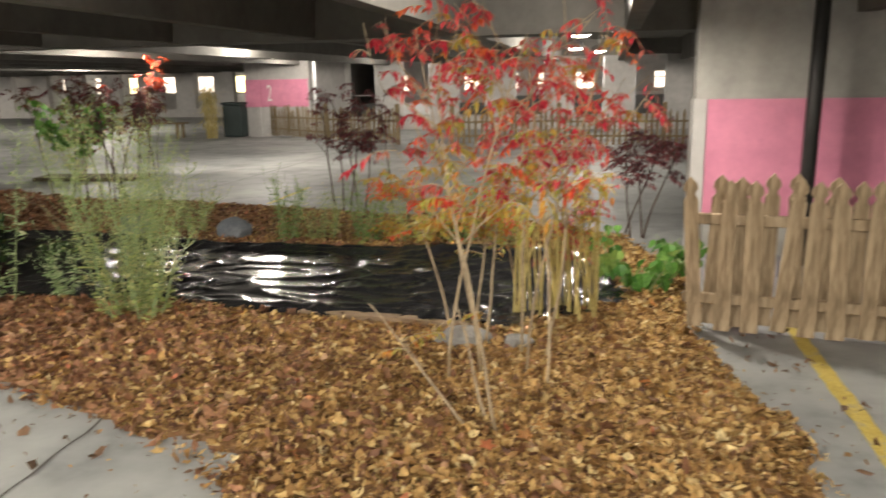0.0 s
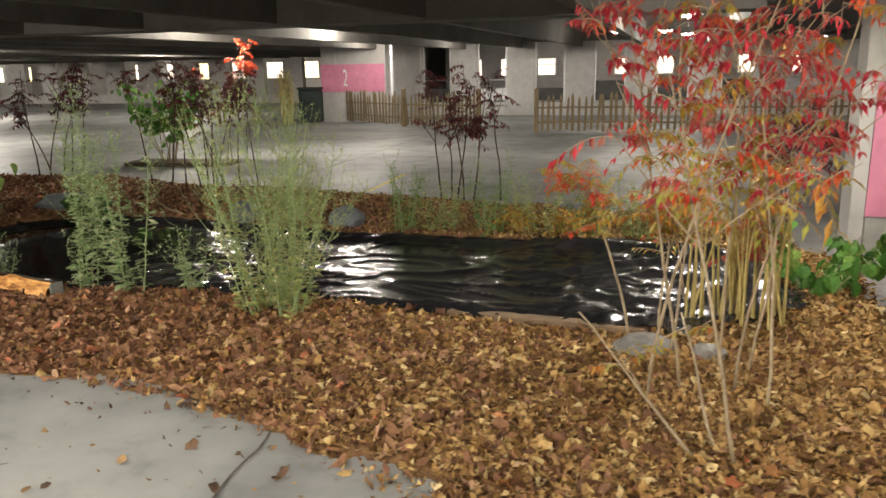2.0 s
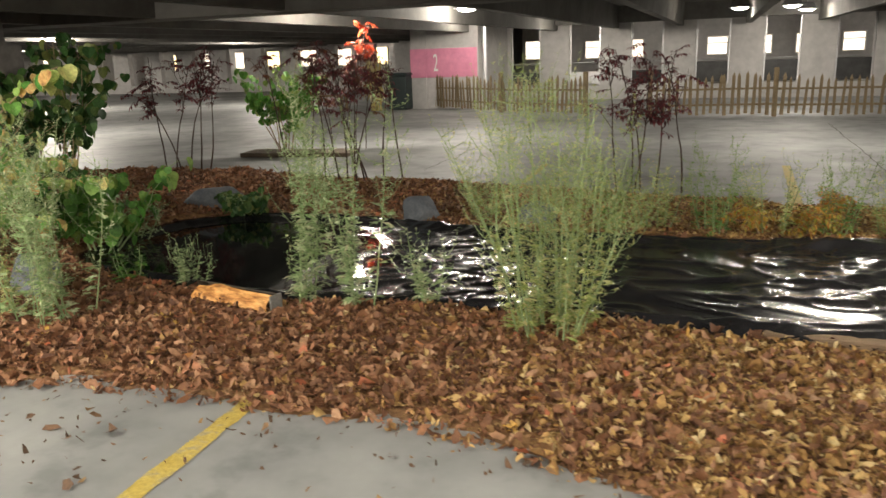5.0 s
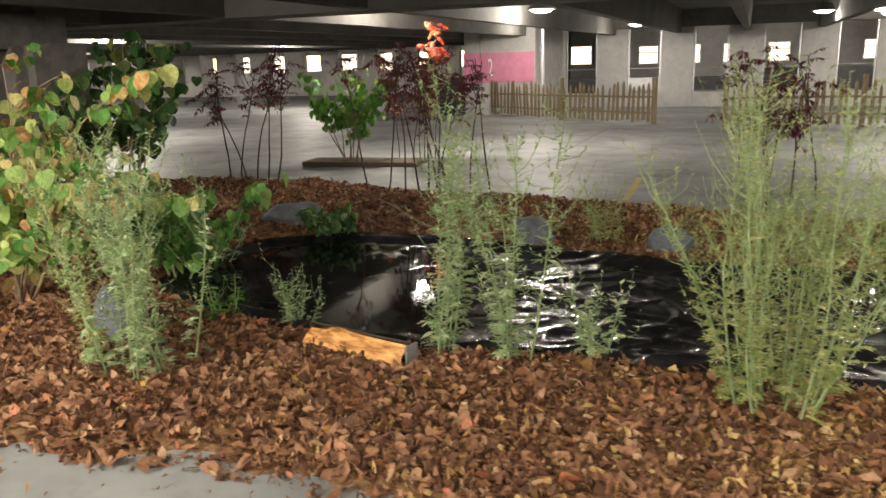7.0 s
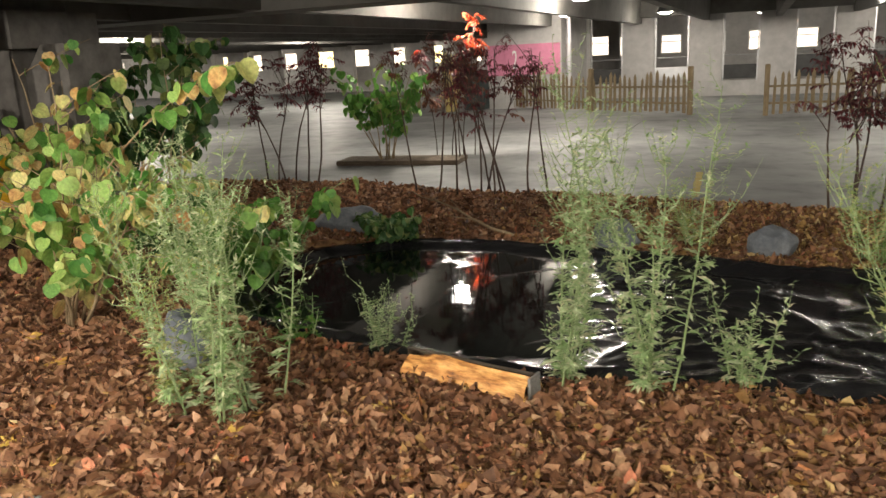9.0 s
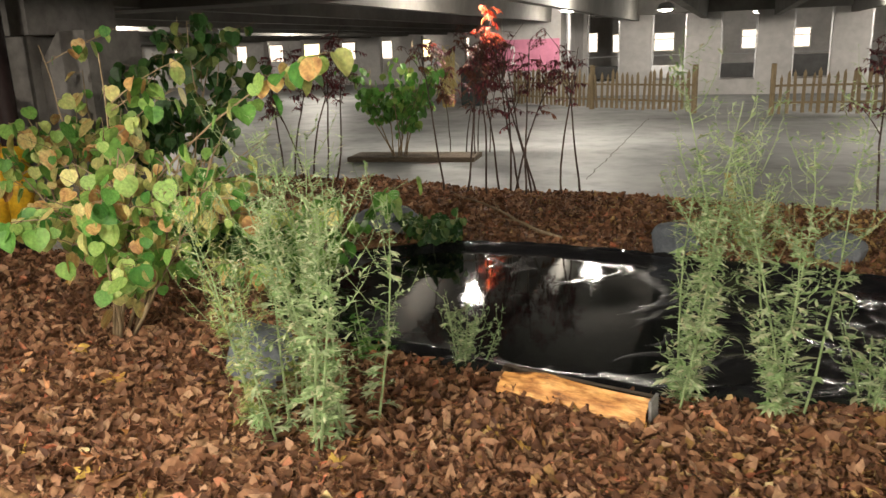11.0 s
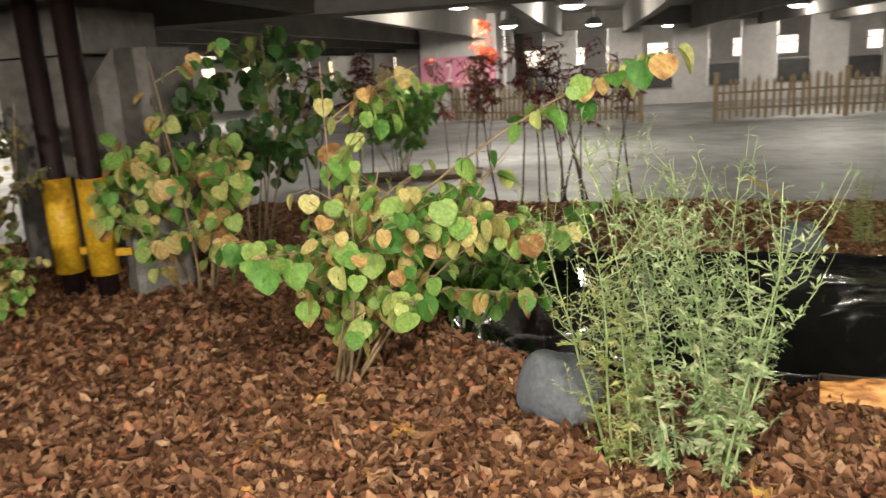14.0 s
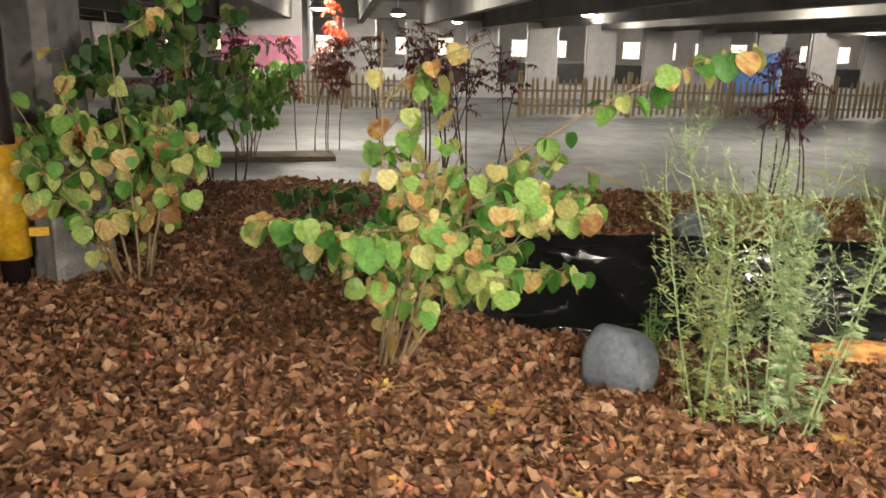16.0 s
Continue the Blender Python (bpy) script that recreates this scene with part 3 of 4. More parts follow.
def hem(outline, radius, seed):
    """A rolled, crumpled edge of the sheet."""
    pts = []
    for (x0, y0), (x1, y1) in zip(outline, outline[1:]):
        n = max(2, int(math.hypot(x1 - x0, y1 - y0) / 0.05))
        for i in range(n):
            x, y = x0 + (x1 - x0) * i / n, y0 + (y1 - y0) * i / n
            pts.append(Vector((x + 0.02 * noise.noise((x * 4, y * 4, seed)), y + 0.02 * noise.noise((x * 4, y * 4, seed + 3)), 0.045 + 0.012 * noise.noise((x * 6, y * 6, seed)))))
    return Shape().tube(pts, [radius * (1 + 0.5 * noise.noise((p.x * 9, p.y * 9, seed))) for p in pts], 7)


part("near_hem", hem(POND[1:10], 0.022, 1), M_LINER, pond, "crumpled rolled edge of the sheet", True)
part("far_hem", hem(POND[13:20], 0.032, 2), M_LINER, pond, "crumpled rolled edge of the sheet", True)
water = Shape()
WATER = [(-5.80, 6.75), (-5.3, 6.38), (-4.5, 6.05), (-4.0, 5.92), (-3.6, 6.05), (-3.35, 6.35), (-3.3, 6.75), (-3.4, 7.25), (-3.7, 7.75), (-4.2, 8.1), (-5.1, 8.2), (-5.6, 7.95), (-5.82, 7.4)]
water.v = [Vector((x, y, 0.021)) for x, y in WATER]
water.f = [tuple(range(len(WATER)))]
setting("water", water, M_WATER, "still dark shallow pond water", "water")


def litter(px, py, lo, hi, material, name, label, seed, curl=0.6, k=5, power=4.0, lobes=0.0):
    """Crumpled leaves lying at the given places, as one mesh."""
    g = np.random.default_rng(seed)
    n = len(px)
    ii, jj = np.clip(((px - BX) / STEP).round().astype(int), 0, NX - 1), np.clip(((py - BY) / STEP).round().astype(int), 0, NY - 1)
    size = lo + (hi - lo) * g.random(n) ** power
    ang = (np.arange(k) / k * 2 * np.pi)[None, :] + g.normal(0, 0.22, (n, k))
    rad = g.uniform(0.38, 0.58, (n, k)) * size[:, None] * (1 + 0.25 * np.abs(np.cos(ang)) ** 6)
    rad *= 1 - lobes * (np.arange(k) % 2)[None, :]
    flat = np.clip(g.normal(0.5, 0.17, n), 0.2, 0.95)[:, None]
    v = np.zeros((n, k + 1, 3))
    v[:, :k, 0], v[:, :k, 1] = rad * np.cos(ang), rad * np.sin(ang) * flat
    bend = g.normal(0, curl, (n, 1))
    v[:, :k, 2] = g.normal(0, 0.11, (n, k)) * size[:, None] + bend * (v[:, :k, 1] ** 2 / size[:, None]) * 3
    a, t1, t2 = g.uniform(0, 2 * np.pi, n), g.normal(0, 0.6, n), g.normal(0, 0.6, n)
    x, y, z = v[..., 0].copy(), v[..., 1].copy(), v[..., 2].copy()
    y, z = y * np.cos(t1)[:, None] - z * np.sin(t1)[:, None], y * np.sin(t1)[:, None] + z * np.cos(t1)[:, None]
    x, z = x * np.cos(t2)[:, None] + z * np.sin(t2)[:, None], -x * np.sin(t2)[:, None] + z * np.cos(t2)[:, None]
    x, y = x * np.cos(a)[:, None] - y * np.sin(a)[:, None], x * np.sin(a)[:, None] + y * np.cos(a)[:, None]
    ground = np.maximum(HEIGHT[ii, jj], 0) + g.uniform(0.002, 0.016, n) + 0.15 * size
    floor_z = np.maximum(HEIGHT[ii, jj], 0)[:, None] + 0.003
    v[..., 0], v[..., 1], v[..., 2] = x + px[:, None], y + py[:, None], np.maximum(z + ground[:, None], floor_z)
    me = bpy.data.meshes.new(name)
    base = (np.arange(n) * (k + 1))[:, None, None]
    tri = np.stack([np.arange(k), (np.arange(k) + 1) % k, np.full(k, k)], 1)[None] + base
    me.vertices.add(n * (k + 1))
    me.vertices.foreach_set("co", v.reshape(-1))
    me.loops.add(n * k * 3)
    me.loops.foreach_set("vertex_index", tri.reshape(-1).astype(np.int32))
    me.polygons.add(n * k)
    me.polygons.foreach_set("loop_start", (np.arange(n * k) * 3).astype(np.int32))
    me.update(calc_edges=True)
    me.materials.append(material)
    me.polygons.foreach_set("use_smooth", np.ones(n * k, bool))
    return tagged(new(name, me), label, "leaves", "", "stuff")


g = np.random.default_rng(5)
qx, qy = g.uniform(-11, 2.2, 700000), g.uniform(2.2, 11.4, 700000)
ci, cj = np.clip(((qx - BX) / STEP).round().astype(int), 0, NX - 1), np.clip(((qy - BY) / STEP).round().astype(int), 0, NY - 1)
keep = g.random(len(qx))
pick = np.where(HEIGHT[ci, cj] > 0.003, 1.0, 0.2) * np.where(qy < 6.6, 1.0, 0.42) * (qx > -9.6 - 0.2 * qy)
on_bed = IN_BED[ci, cj] & (~IN_POND[ci, cj] | (D_POND[ci, cj] < 0.05)) & (keep < pick)
golden = g.random(len(qx)) < 1 / (1 + np.exp(-(qx + 2.2) * 1.1))
off = ~IN_BED[ci, cj] & (keep < 0.017 * np.exp(-D_BED[ci, cj] * 1.3)) & (qy < 7)
litter(qx[on_bed & ~golden], qy[on_bed & ~golden], 0.022, 0.09, M_LITTER, "fallen_leaves", "red-brown crumpled fallen leaves covering the bed", 3, 0.65, 6, 3.4)
litter(qx[on_bed & golden], qy[on_bed & golden], 0.017, 0.07, M_LITTER_GOLD, "fallen_leaves", "golden tan crumpled fallen leaves covering the bed", 6, 0.9, 6, 3.6)
bx, by = g.uniform(-9.5, 1.5, 12000), g.uniform(2.3, 7.5, 12000)
hi, hj = np.clip(((bx - BX) / STEP).round().astype(int), 0, NX - 1), np.clip(((by - BY) / STEP).round().astype(int), 0, NY - 1)
lying = (HEIGHT[hi, hj] > 0.01) & ~IN_POND[hi, hj] & (g.random(12000) < np.where(bx < -4.2, 0.55, 0.25))
litter(bx[lying], by[lying], 0.055, 0.125, M_LITTER_BIG, "fallen_leaves", "larger dry lobed leaves lying on the mulch", 8, 0.4, 10, 1.6, 0.42)
litter(qx[off], qy[off], 0.02, 0.075, M_LITTER_DARK, "scattered_leaves", "dry dark brown leaves scattered on the concrete", 4)


def maple_leaf(size):
    s = Shape()
    out = []
    for i in range(20):
        a = 2 * math.pi * i / 20
        r = size * 0.5 * (1.0 if i % 4 == 0 else 0.5 if i % 4 == 2 else 0.66)
        out.append((r * math.sin(a), r * math.cos(a)))
    s.v = [Vector((x, y, 0.25 * (x * x + y * y) / size)) for x, y in out] + [Vector((0, 0, 0))]
    s.f = [(i, (i + 1) % 20, 20) for i in range(20)]
    return s


rng = random.Random(9)
big = maple_leaf(0.16).mesh("leaf", M_BIGLEAF)
for x, y in [(-1.49, 4.83), (-4.9, 4.75), (-5.6, 5.1), (-6.3, 5.2), (-6.7, 5.5)] + [(rng.uniform(-8, 1.3), rng.uniform(2.9, 6)) for _ in range(26)] + [(rng.uniform(-8.2, -4.2), rng.uniform(4.6, 5.6)) for _ in range(26)]:
    if bed_z(x, y) > 0.015:
        o = new("fallen_leaf", big)
        k = rng.uniform(0.4, 0.85)
        o.matrix_basis = pose(x, y, bed_z(x, y) + 0.022, rng.gauss(0, 14), rng.gauss(0, 14), rng.uniform(0, 360)) @ Matrix.Scale(k, 4)
        tagged(o, "large dry golden brown fallen leaf on the mulch", "leaf", "large fallen leaves")


# ---- painted lines ----
def painted_line(x0, y0, x1, y1, width, label):
    d = Vector((x1 - x0, y1 - y0, 0))
    n = Vector((-d.y, d.x, 0)).normalized()
    s, rng = Shape(), random.Random(int(abs(x0 * 100)))
    steps = max(4, int(d.length / 0.08))
    for i in range(steps + 1):
        c = Vector((x0, y0, 0.004)) + d * (i / steps)
        s.v += [c + n * (width / 2 + rng.uniform(-0.008, 0.006)), c - n * (width / 2 + rng.uniform(-0.008, 0.006))]
    s.f = [(2 * i, 2 * i + 1, 2 * i + 3, 2 * i + 2) for i in range(steps)]
    return setting("parking_line", s, M_LINE, label, "marking")


painted_line(-3.73, 3.3, -3.49, 4.5, 0.10, "worn yellow painted parking line")
painted_line(0.3, 8.7, 1.0, 11.5, 0.10, "worn yellow painted parking line")
painted_line(1.75, 2.2, 2.35, 5.1, 0.10, "worn yellow painted parking line")
painted_line(-2.39, 10.4, -2.1, 12.0, 0.08, "faded pale parking line")


# ---- fences ----
def picket_fence(points, height, spacing, width, label, seed):
    """A rustic fence: split pickets with points on two rails between posts."""
    rng = random.Random(seed)
    base = thing("picket_fence", pose(*points[0], 0), label, "fence", "rustic garage fences")
    o = Vector((*points[0], 0))
    picks = []
    for v in range(4):
        w, h = width * (0.42 + 0.04 * v), height * (0.93 + 0.045 * v)
        s = Shape().prism([(-w, 0.05), (w, 0.05), (w * 0.92, h - 0.09), (w * 0.1, h), (-w * 0.9, h - 0.08)], -0.012, 0.012)
        picks.append(s.mesh("picket", M_FENCE))
    for k, (a, b) in enumerate(zip(points, points[1:])):
        a3, b3 = Vector((*a, 0)) - o, Vector((*b, 0)) - o
        d = b3 - a3
        yaw = math.degrees(math.atan2(d.y, d.x))
        for p in ((a3, b3) if k == len(points) - 2 else (a3,)):
            part("post", mesh_of(bevelled(-0.05, -0.05, 0, 0.05, 0.05, height * 1.16, 0.012, 1), "post", M_FENCE), None, base, "", False, pose(*p, 0, 0, yaw))
        for z in (0.28, 0.66):
            part("rail", Shape().tube([Vector((0, 0.03, z * height)), Vector((d.length, 0.03, z * height + rng.uniform(-0.02, 0.02)))], 0.024, 6), M_FENCE, base, "", False, pose(*a3, 0, 0, yaw))
        n = int(d.length / spacing)
        for i in range(1, n):
            q = a3 + d * (i / n)
            part("picket", rng.choice(picks), None, base, "", False, pose(q.x, q.y, rng.uniform(-0.03, 0.03), rng.gauss(0, 1.2), rng.gauss(0, 1.6), yaw))
    return base


picket_fence([(-5.38, 24.0), (-3.22, 21.75), (-1.12, 20.0)], 0.9, 0.14, 0.07, "rustic split picket fence with wooden posts", 1)
picket_fence([(0.28, 19.2), (2.85, 18.7), (5.25, 18.15), (7.95, 17.6), (10.5, 17.1)], 0.9, 0.14, 0.07, "long rustic split picket fence with posts", 2)

nf = thing("picket_fence", pose(1.58, 4.79, 0, 0, 0, -20.5), "weathered wooden picket fence with shaped gothic tops", "fence")
gothic = []
for v in range(3):
    w = 0.045 + 0.004 * v
    out = [(-w, 0.03), (w, 0.03), (w, 0.86), (w * 0.62, 0.885), (w * 0.62, 0.905), (w, 0.93), (w * 0.85, 0.965), (0.0, 1.01), (-w * 0.85, 0.965), (-w, 0.93), (-w * 0.62, 0.905), (-w * 0.62, 0.885), (-w, 0.86)]
    gothic.append(Shape().prism(out, -0.011, 0.011).mesh("picket", M_WOOD))
rng = random.Random(5)
for i in range(12):
    part("picket", gothic[i % 3], None, nf, "", False, pose(0.06 + i * 0.165, rng.uniform(-0.006, 0.006), rng.uniform(-0.02, 0.015), rng.gauss(0, 0.8), rng.gauss(0, 1.8), rng.gauss(0, 2)))
    part("picket", gothic[(i + 1) % 3], None, nf, "", False, pose(0.1425 + i * 0.165, 0.074 + rng.uniform(-0.004, 0.004), rng.uniform(-0.01, 0.03), rng.gauss(0, 0.6), rng.gauss(0, 1.4), rng.gauss(0, 2)))
for z in (0.22, 0.74):
    part("rail", mesh_of(bevelled(-0.03, 0.014, z - 0.035, 2.0, 0.052, z + 0.035, 0.006, 1), "rail", M_WOOD), None, nf)
for x in (0.25, 1.75):
    part("post", mesh_of(bevelled(x - 0.04, 0.090, 0, x + 0.04, 0.168, 0.9, 0.008, 1), "post", M_WOOD), None, nf)

bpipe = thing("standpipe", pose(3.12, 6.5, 0), "black steel standpipe in front of the pink wall", "pipe")
part("tube", Shape().tube([Vector((0, 0, 0)), Vector((0.02, 0, SLAB))], 0.06, 12), M_BLACKPIPE, bpipe, "", True)


# ---- pipes with yellow guards ----
def guarded_pipe(x, y):
    t = thing("drain_pipe", pose(x, y, 0), "dark brown drain pipe with a yellow guard sleeve", "pipe", "guarded pipes by the column")
    part("tube", Shape().tube([Vector((0, 0, 0)), Vector((0, 0, 0.6)), Vector((0, 0, SLAB))], 0.075, 14), M_PIPE, t, "", True)
    part("sleeve", Shape().tube([Vector((0, 0, 0.30)), Vector((0, 0, 0.96))], 0.098, 16), M_YELLOW, t, "scuffed yellow guard sleeve", True)
    part("bracket", Shape().box(0.09, -0.02, 0.42, 0.2, 0.02, 0.47), M_YELLOW, t, "yellow bracket")
    part("collar", Shape().tube([Vector((0, 0, 0)), Vector((0, 0, 0.12))], 0.10, 14), M_BLACKPIPE, t)


guarded_pipe(-8.58, 7.95)
guarded_pipe(-8.29, 7.84)

# cast footing beside the pipes, with upright board marks
bm = bmesh.new()
bmesh.ops.create_cube(bm, size=1)
bmesh.ops.bevel(bm, geom=bm.edges[:], offset=0.06, segments=2, affect="EDGES", profile=0.6)
bmesh.ops.subdivide_edges(bm, edges=bm.edges[:], cuts=7, use_grid_fill=True)
for v in bm.verts:
    swell = 1 - 0.16 * (v.co.z + 0.5) + 0.10 * noise.noise((v.co.x * 5, v.co.y * 5, v.co.z * 0.8))
    v.co = (v.co.x * 0.40 * swell, v.co.y * 0.36 * swell, (v.co.z + 0.5) * (0.72 + 0.03 * noise.noise((v.co.x * 3, v.co.y * 3, 8))))
footing = new("concrete_footing", mesh_of(bm, "concrete_footing", M_PALESTONE, True))
footing.matrix_basis = pose(-8.0, 8.05, bed_z(-8.0, 8.05) - 0.01, 0, 0, 32)
tagged(footing, "rough pale grey concrete footing beside the drain pipes", "footing")


# ---- stones, log, timber ----
def boulder(name, x, y, sx, sy, sz, material, label, seed, rz=0):
    bm = bmesh.new()
    bmesh.ops.create_icosphere(bm, subdivisions=4, radius=1)
    o = Vector((seed * 3.1, seed * 1.7, 0))
    chips = random.Random(seed * 7 + 1)
    flats = [(Vector((chips.gauss(0, 1), chips.gauss(0, 1), chips.gauss(0.3, 0.7))).normalized(), chips.uniform(0.72, 0.9)) for k in range(13)]
    for v in bm.verts:
        for side, depth in flats:
            over = v.co.dot(side) - depth
            if over > 0:
                v.co -= side * over * 0.88
    for v in bm.verts:
        n = 1.06 + 0.22 * noise.noise(v.co * 1.1 + o) + 0.07 * noise.noise(v.co * 3.2 + o)
        c = v.co * n
        c = Vector((c.x, c.y, max(-0.55, min(0.9, c.z) if c.z < 0.9 else 0.9 + (c.z - 0.9) * 0.3)))
        v.co = Vector((c.x * sx, c.y * sy, (c.z + 0.55) * sz / 1.4))
    ob = new(name, mesh_of(bm, name, material, True))
    ob.matrix_basis = pose(x, y, bed_z(x, y) - 0.012, 0, 0, rz)
    return tagged(ob, label, "stone", "stones round the pond")


boulder("boulder", -5.55, 5.68, 0.175, 0.165, 0.28, M_STONE, "rounded grey boulder on the mulch by the pond", 1)
boulder("boulder", -3.3, 8.12, 0.17, 0.14, 0.22, M_STONE, "rounded dark grey stone at the pond rim", 2)
boulder("boulder", -2.2, 7.95, 0.17, 0.14, 0.22, M_STONE, "rounded dark grey stone at the pond rim", 3)
boulder("boulder", -5.62, 8.75, 0.30, 0.22, 0.20, M_STONE, "broad dark stone on the mulch behind the pond", 4)
boulder("boulder", 0.12, 4.50, 0.17, 0.11, 0.12, M_PALESTONE, "flat pale grey stone by the shrub", 5)
boulder("boulder", 0.45, 4.42, 0.11, 0.09, 0.08, M_PALESTONE, "small flat grey stone by the shrub", 6)

log = thing("split_log", pose(-4.12, 5.53, bed_z(-4.12, 5.53) + 0.004, 0, 0, -25), "split log with bright orange wood face, lying at pond", "log")
s = Shape()
L, R = 0.34, 0.115
rng = random.Random(3)
rings = 9
for i in range(rings):
    x = -L + 2 * L * i / (rings - 1)
    for j in range(9):
        a = math.pi * j / 8
        r = R * (1 + 0.08 * noise.noise((x * 4, j * 0.6, 2)))
        s.v.append(Vector((x, 0.02 + r * 0.75 * math.sin(a), 0.053 + r * 0.52 * math.cos(a))))
for i in range(rings - 1):
    for j in range(8):
        k = i * 9 + j
        s.f.append((k, k + 1, k + 10, k + 9))
s.f.append(tuple(range(9)))
s.f.append(tuple((rings - 1) * 9 + j for j in reversed(range(9))))
part("bark", s, M_BARK, log, "rough dark bark")
face = Shape()
for i in range(25):
    x = -L + 2 * L * i / 24
    for j in range(7):
        t = j / 6
        face.v.append(Vector((x, -0.05 + 0.075 * t + 0.02 * noise.noise((x * 1.5, t * 9, 1)) - 0.02 * math.sin(t * math.pi), 0.002 + (0.105 + 0.022 * noise.noise((x * 5, 4.0, 2)) - 0.03 * smooth01(-x * 3 - 0.4)) * t)))
for i in range(24):
    for j in range(6):
        k = i * 7 + j
        face.f.append((k, k + 7, k + 8, k + 1))
part("split_face", face, M_SPLIT, log, "bright orange split wood", True)
part("cut_end", Shape().prism([(0, 0.0), (0.012, 0.0), (0.012, 0.105), (0, 0.105)], -0.01, 0.085, pose(L, 0, 0)), M_PALESTONE, log, "grey weathered cut end")

timber = thing("edge_timber", pose(-0.40, 4.93, bed_z(-0.4, 4.9) - 0.01, 0, 0, -16), "old brown timber edging the pond sheet", "timber")
part("beam", mesh_of(bevelled(-0.62, -0.05, 0, 0.62, 0.05, 0.062, 0.012), "beam", M_TIMBER), None, timber)

# corn stalk bundle, bin and bench by the stair core
corn = thing("corn_stalks", pose(-6.95, 23.55, 0), "bundle of dry yellow corn stalks standing on the floor", "corn stalks")
rng = random.Random(8)
st, lv = Shape(), Shape()
for i in range(26):
    a, r = rng.uniform(0, 6.28), rng.uniform(0, 0.2)
    top = Vector((r * 1.5 * math.cos(a), r * 1.5 * math.sin(a), rng.uniform(1.25, 1.65)))
    foot = Vector((r * math.cos(a), r * math.sin(a), 0))
    st.tube([foot, foot.lerp(top, 0.5), top], [0.014, 0.012, 0.008])
    for k in range(7):
        p = foot.lerp(top, rng.uniform(0.3, 1))
        b = rng.uniform(0, 6.28)
        lv.leaf(p, Vector((math.cos(b), math.sin(b), rng.uniform(-1.2, 0.3))), Vector((0, 0, 1)), rng.uniform(0.25, 0.5), 0.06)
part("stalks", st, M_STEM_Y, corn)
part("leaves", lv, M_STRAW, corn)
wb = thing("waste_bin", pose(-6.3, 23.9, 0, 0, 0, -12), "dark green plastic waste bin beside the corn", "bin")
part("body", mesh_of(bevelled(-0.3, -0.3, 0.02, 0.3, 0.3, 0.98, 0.04), "body", M_BIN), None, wb)
part("lid", mesh_of(bevelled(-0.33, -0.33, 0.985, 0.33, 0.33, 1.06, 0.03), "lid", M_BIN), None, wb)
pt = thing("picnic_bench", pose(-8.6, 23.9, 0, 0, 0, -12), "brown wooden slatted bench near the corn stalks", "bench")
for y in (-0.15, 0.0, 0.15):
    part("slat", mesh_of(bevelled(-0.8, y - 0.06, 0.44, 0.8, y + 0.06, 0.48, 0.006, 1), "slat", M_FENCE), None, pt)
for x in (-0.6, 0.6):
    for y in (-0.16, 0.16):
        part("leg", mesh_of(bevelled(x - 0.04, y - 0.04, 0, x + 0.04, y + 0.04, 0.44, 0.006, 1), "leg", M_FENCE), None, pt)


# ---- plants ----
def stem_path(rng, foot, height, lean, bend, steps=7):
    d = Vector((lean[0], lean[1], 1)).normalized()
    p, pts = foot.copy(), [foot.copy()]
    for i in range(steps):
        d = (d + Vector((rng.gauss(0, bend), rng.gauss(0, bend), 0))).normalized()
        p = p + d * (height / steps)
        pts.append(p.copy())
    return pts


def along_path(pts, t):
    f = t * (len(pts) - 1)
    i = min(int(f), len(pts) - 2)
    return pts[i].lerp(pts[i + 1], f - i), (pts[i + 1] - pts[i]).normalized()


def plant(name, x, y, label, category, group=""):
    return thing(name, pose(x, y, bed_z(x, y) - 0.004), label, category, group)


def lobed_leaf(lv, p, out, size, rng):
    """A cut leaf of five narrow lobes."""
    out = out.normalized()
    side = out.cross(Vector((0, 0, 1)))
    side = side.normalized() if side.length > 1e-3 else Vector((1, 0, 0))
    up = Vector((rng.gauss(0, 0.4), rng.gauss(0, 0.4), 1))
    lv.leaf(p, out, up, size, size * 0.26)
    for u, k in ((0.3, 0.55), (0.55, 0.45)):
        for sgn in (-1, 1):
            lv.leaf(p + out * (size * u), out * 0.75 + side * sgn * 0.8 + Vector((0, 0, rng.uniform(-0.2, 0.2))), up, size * k * rng.uniform(0.8, 1.2), size * 0.17)


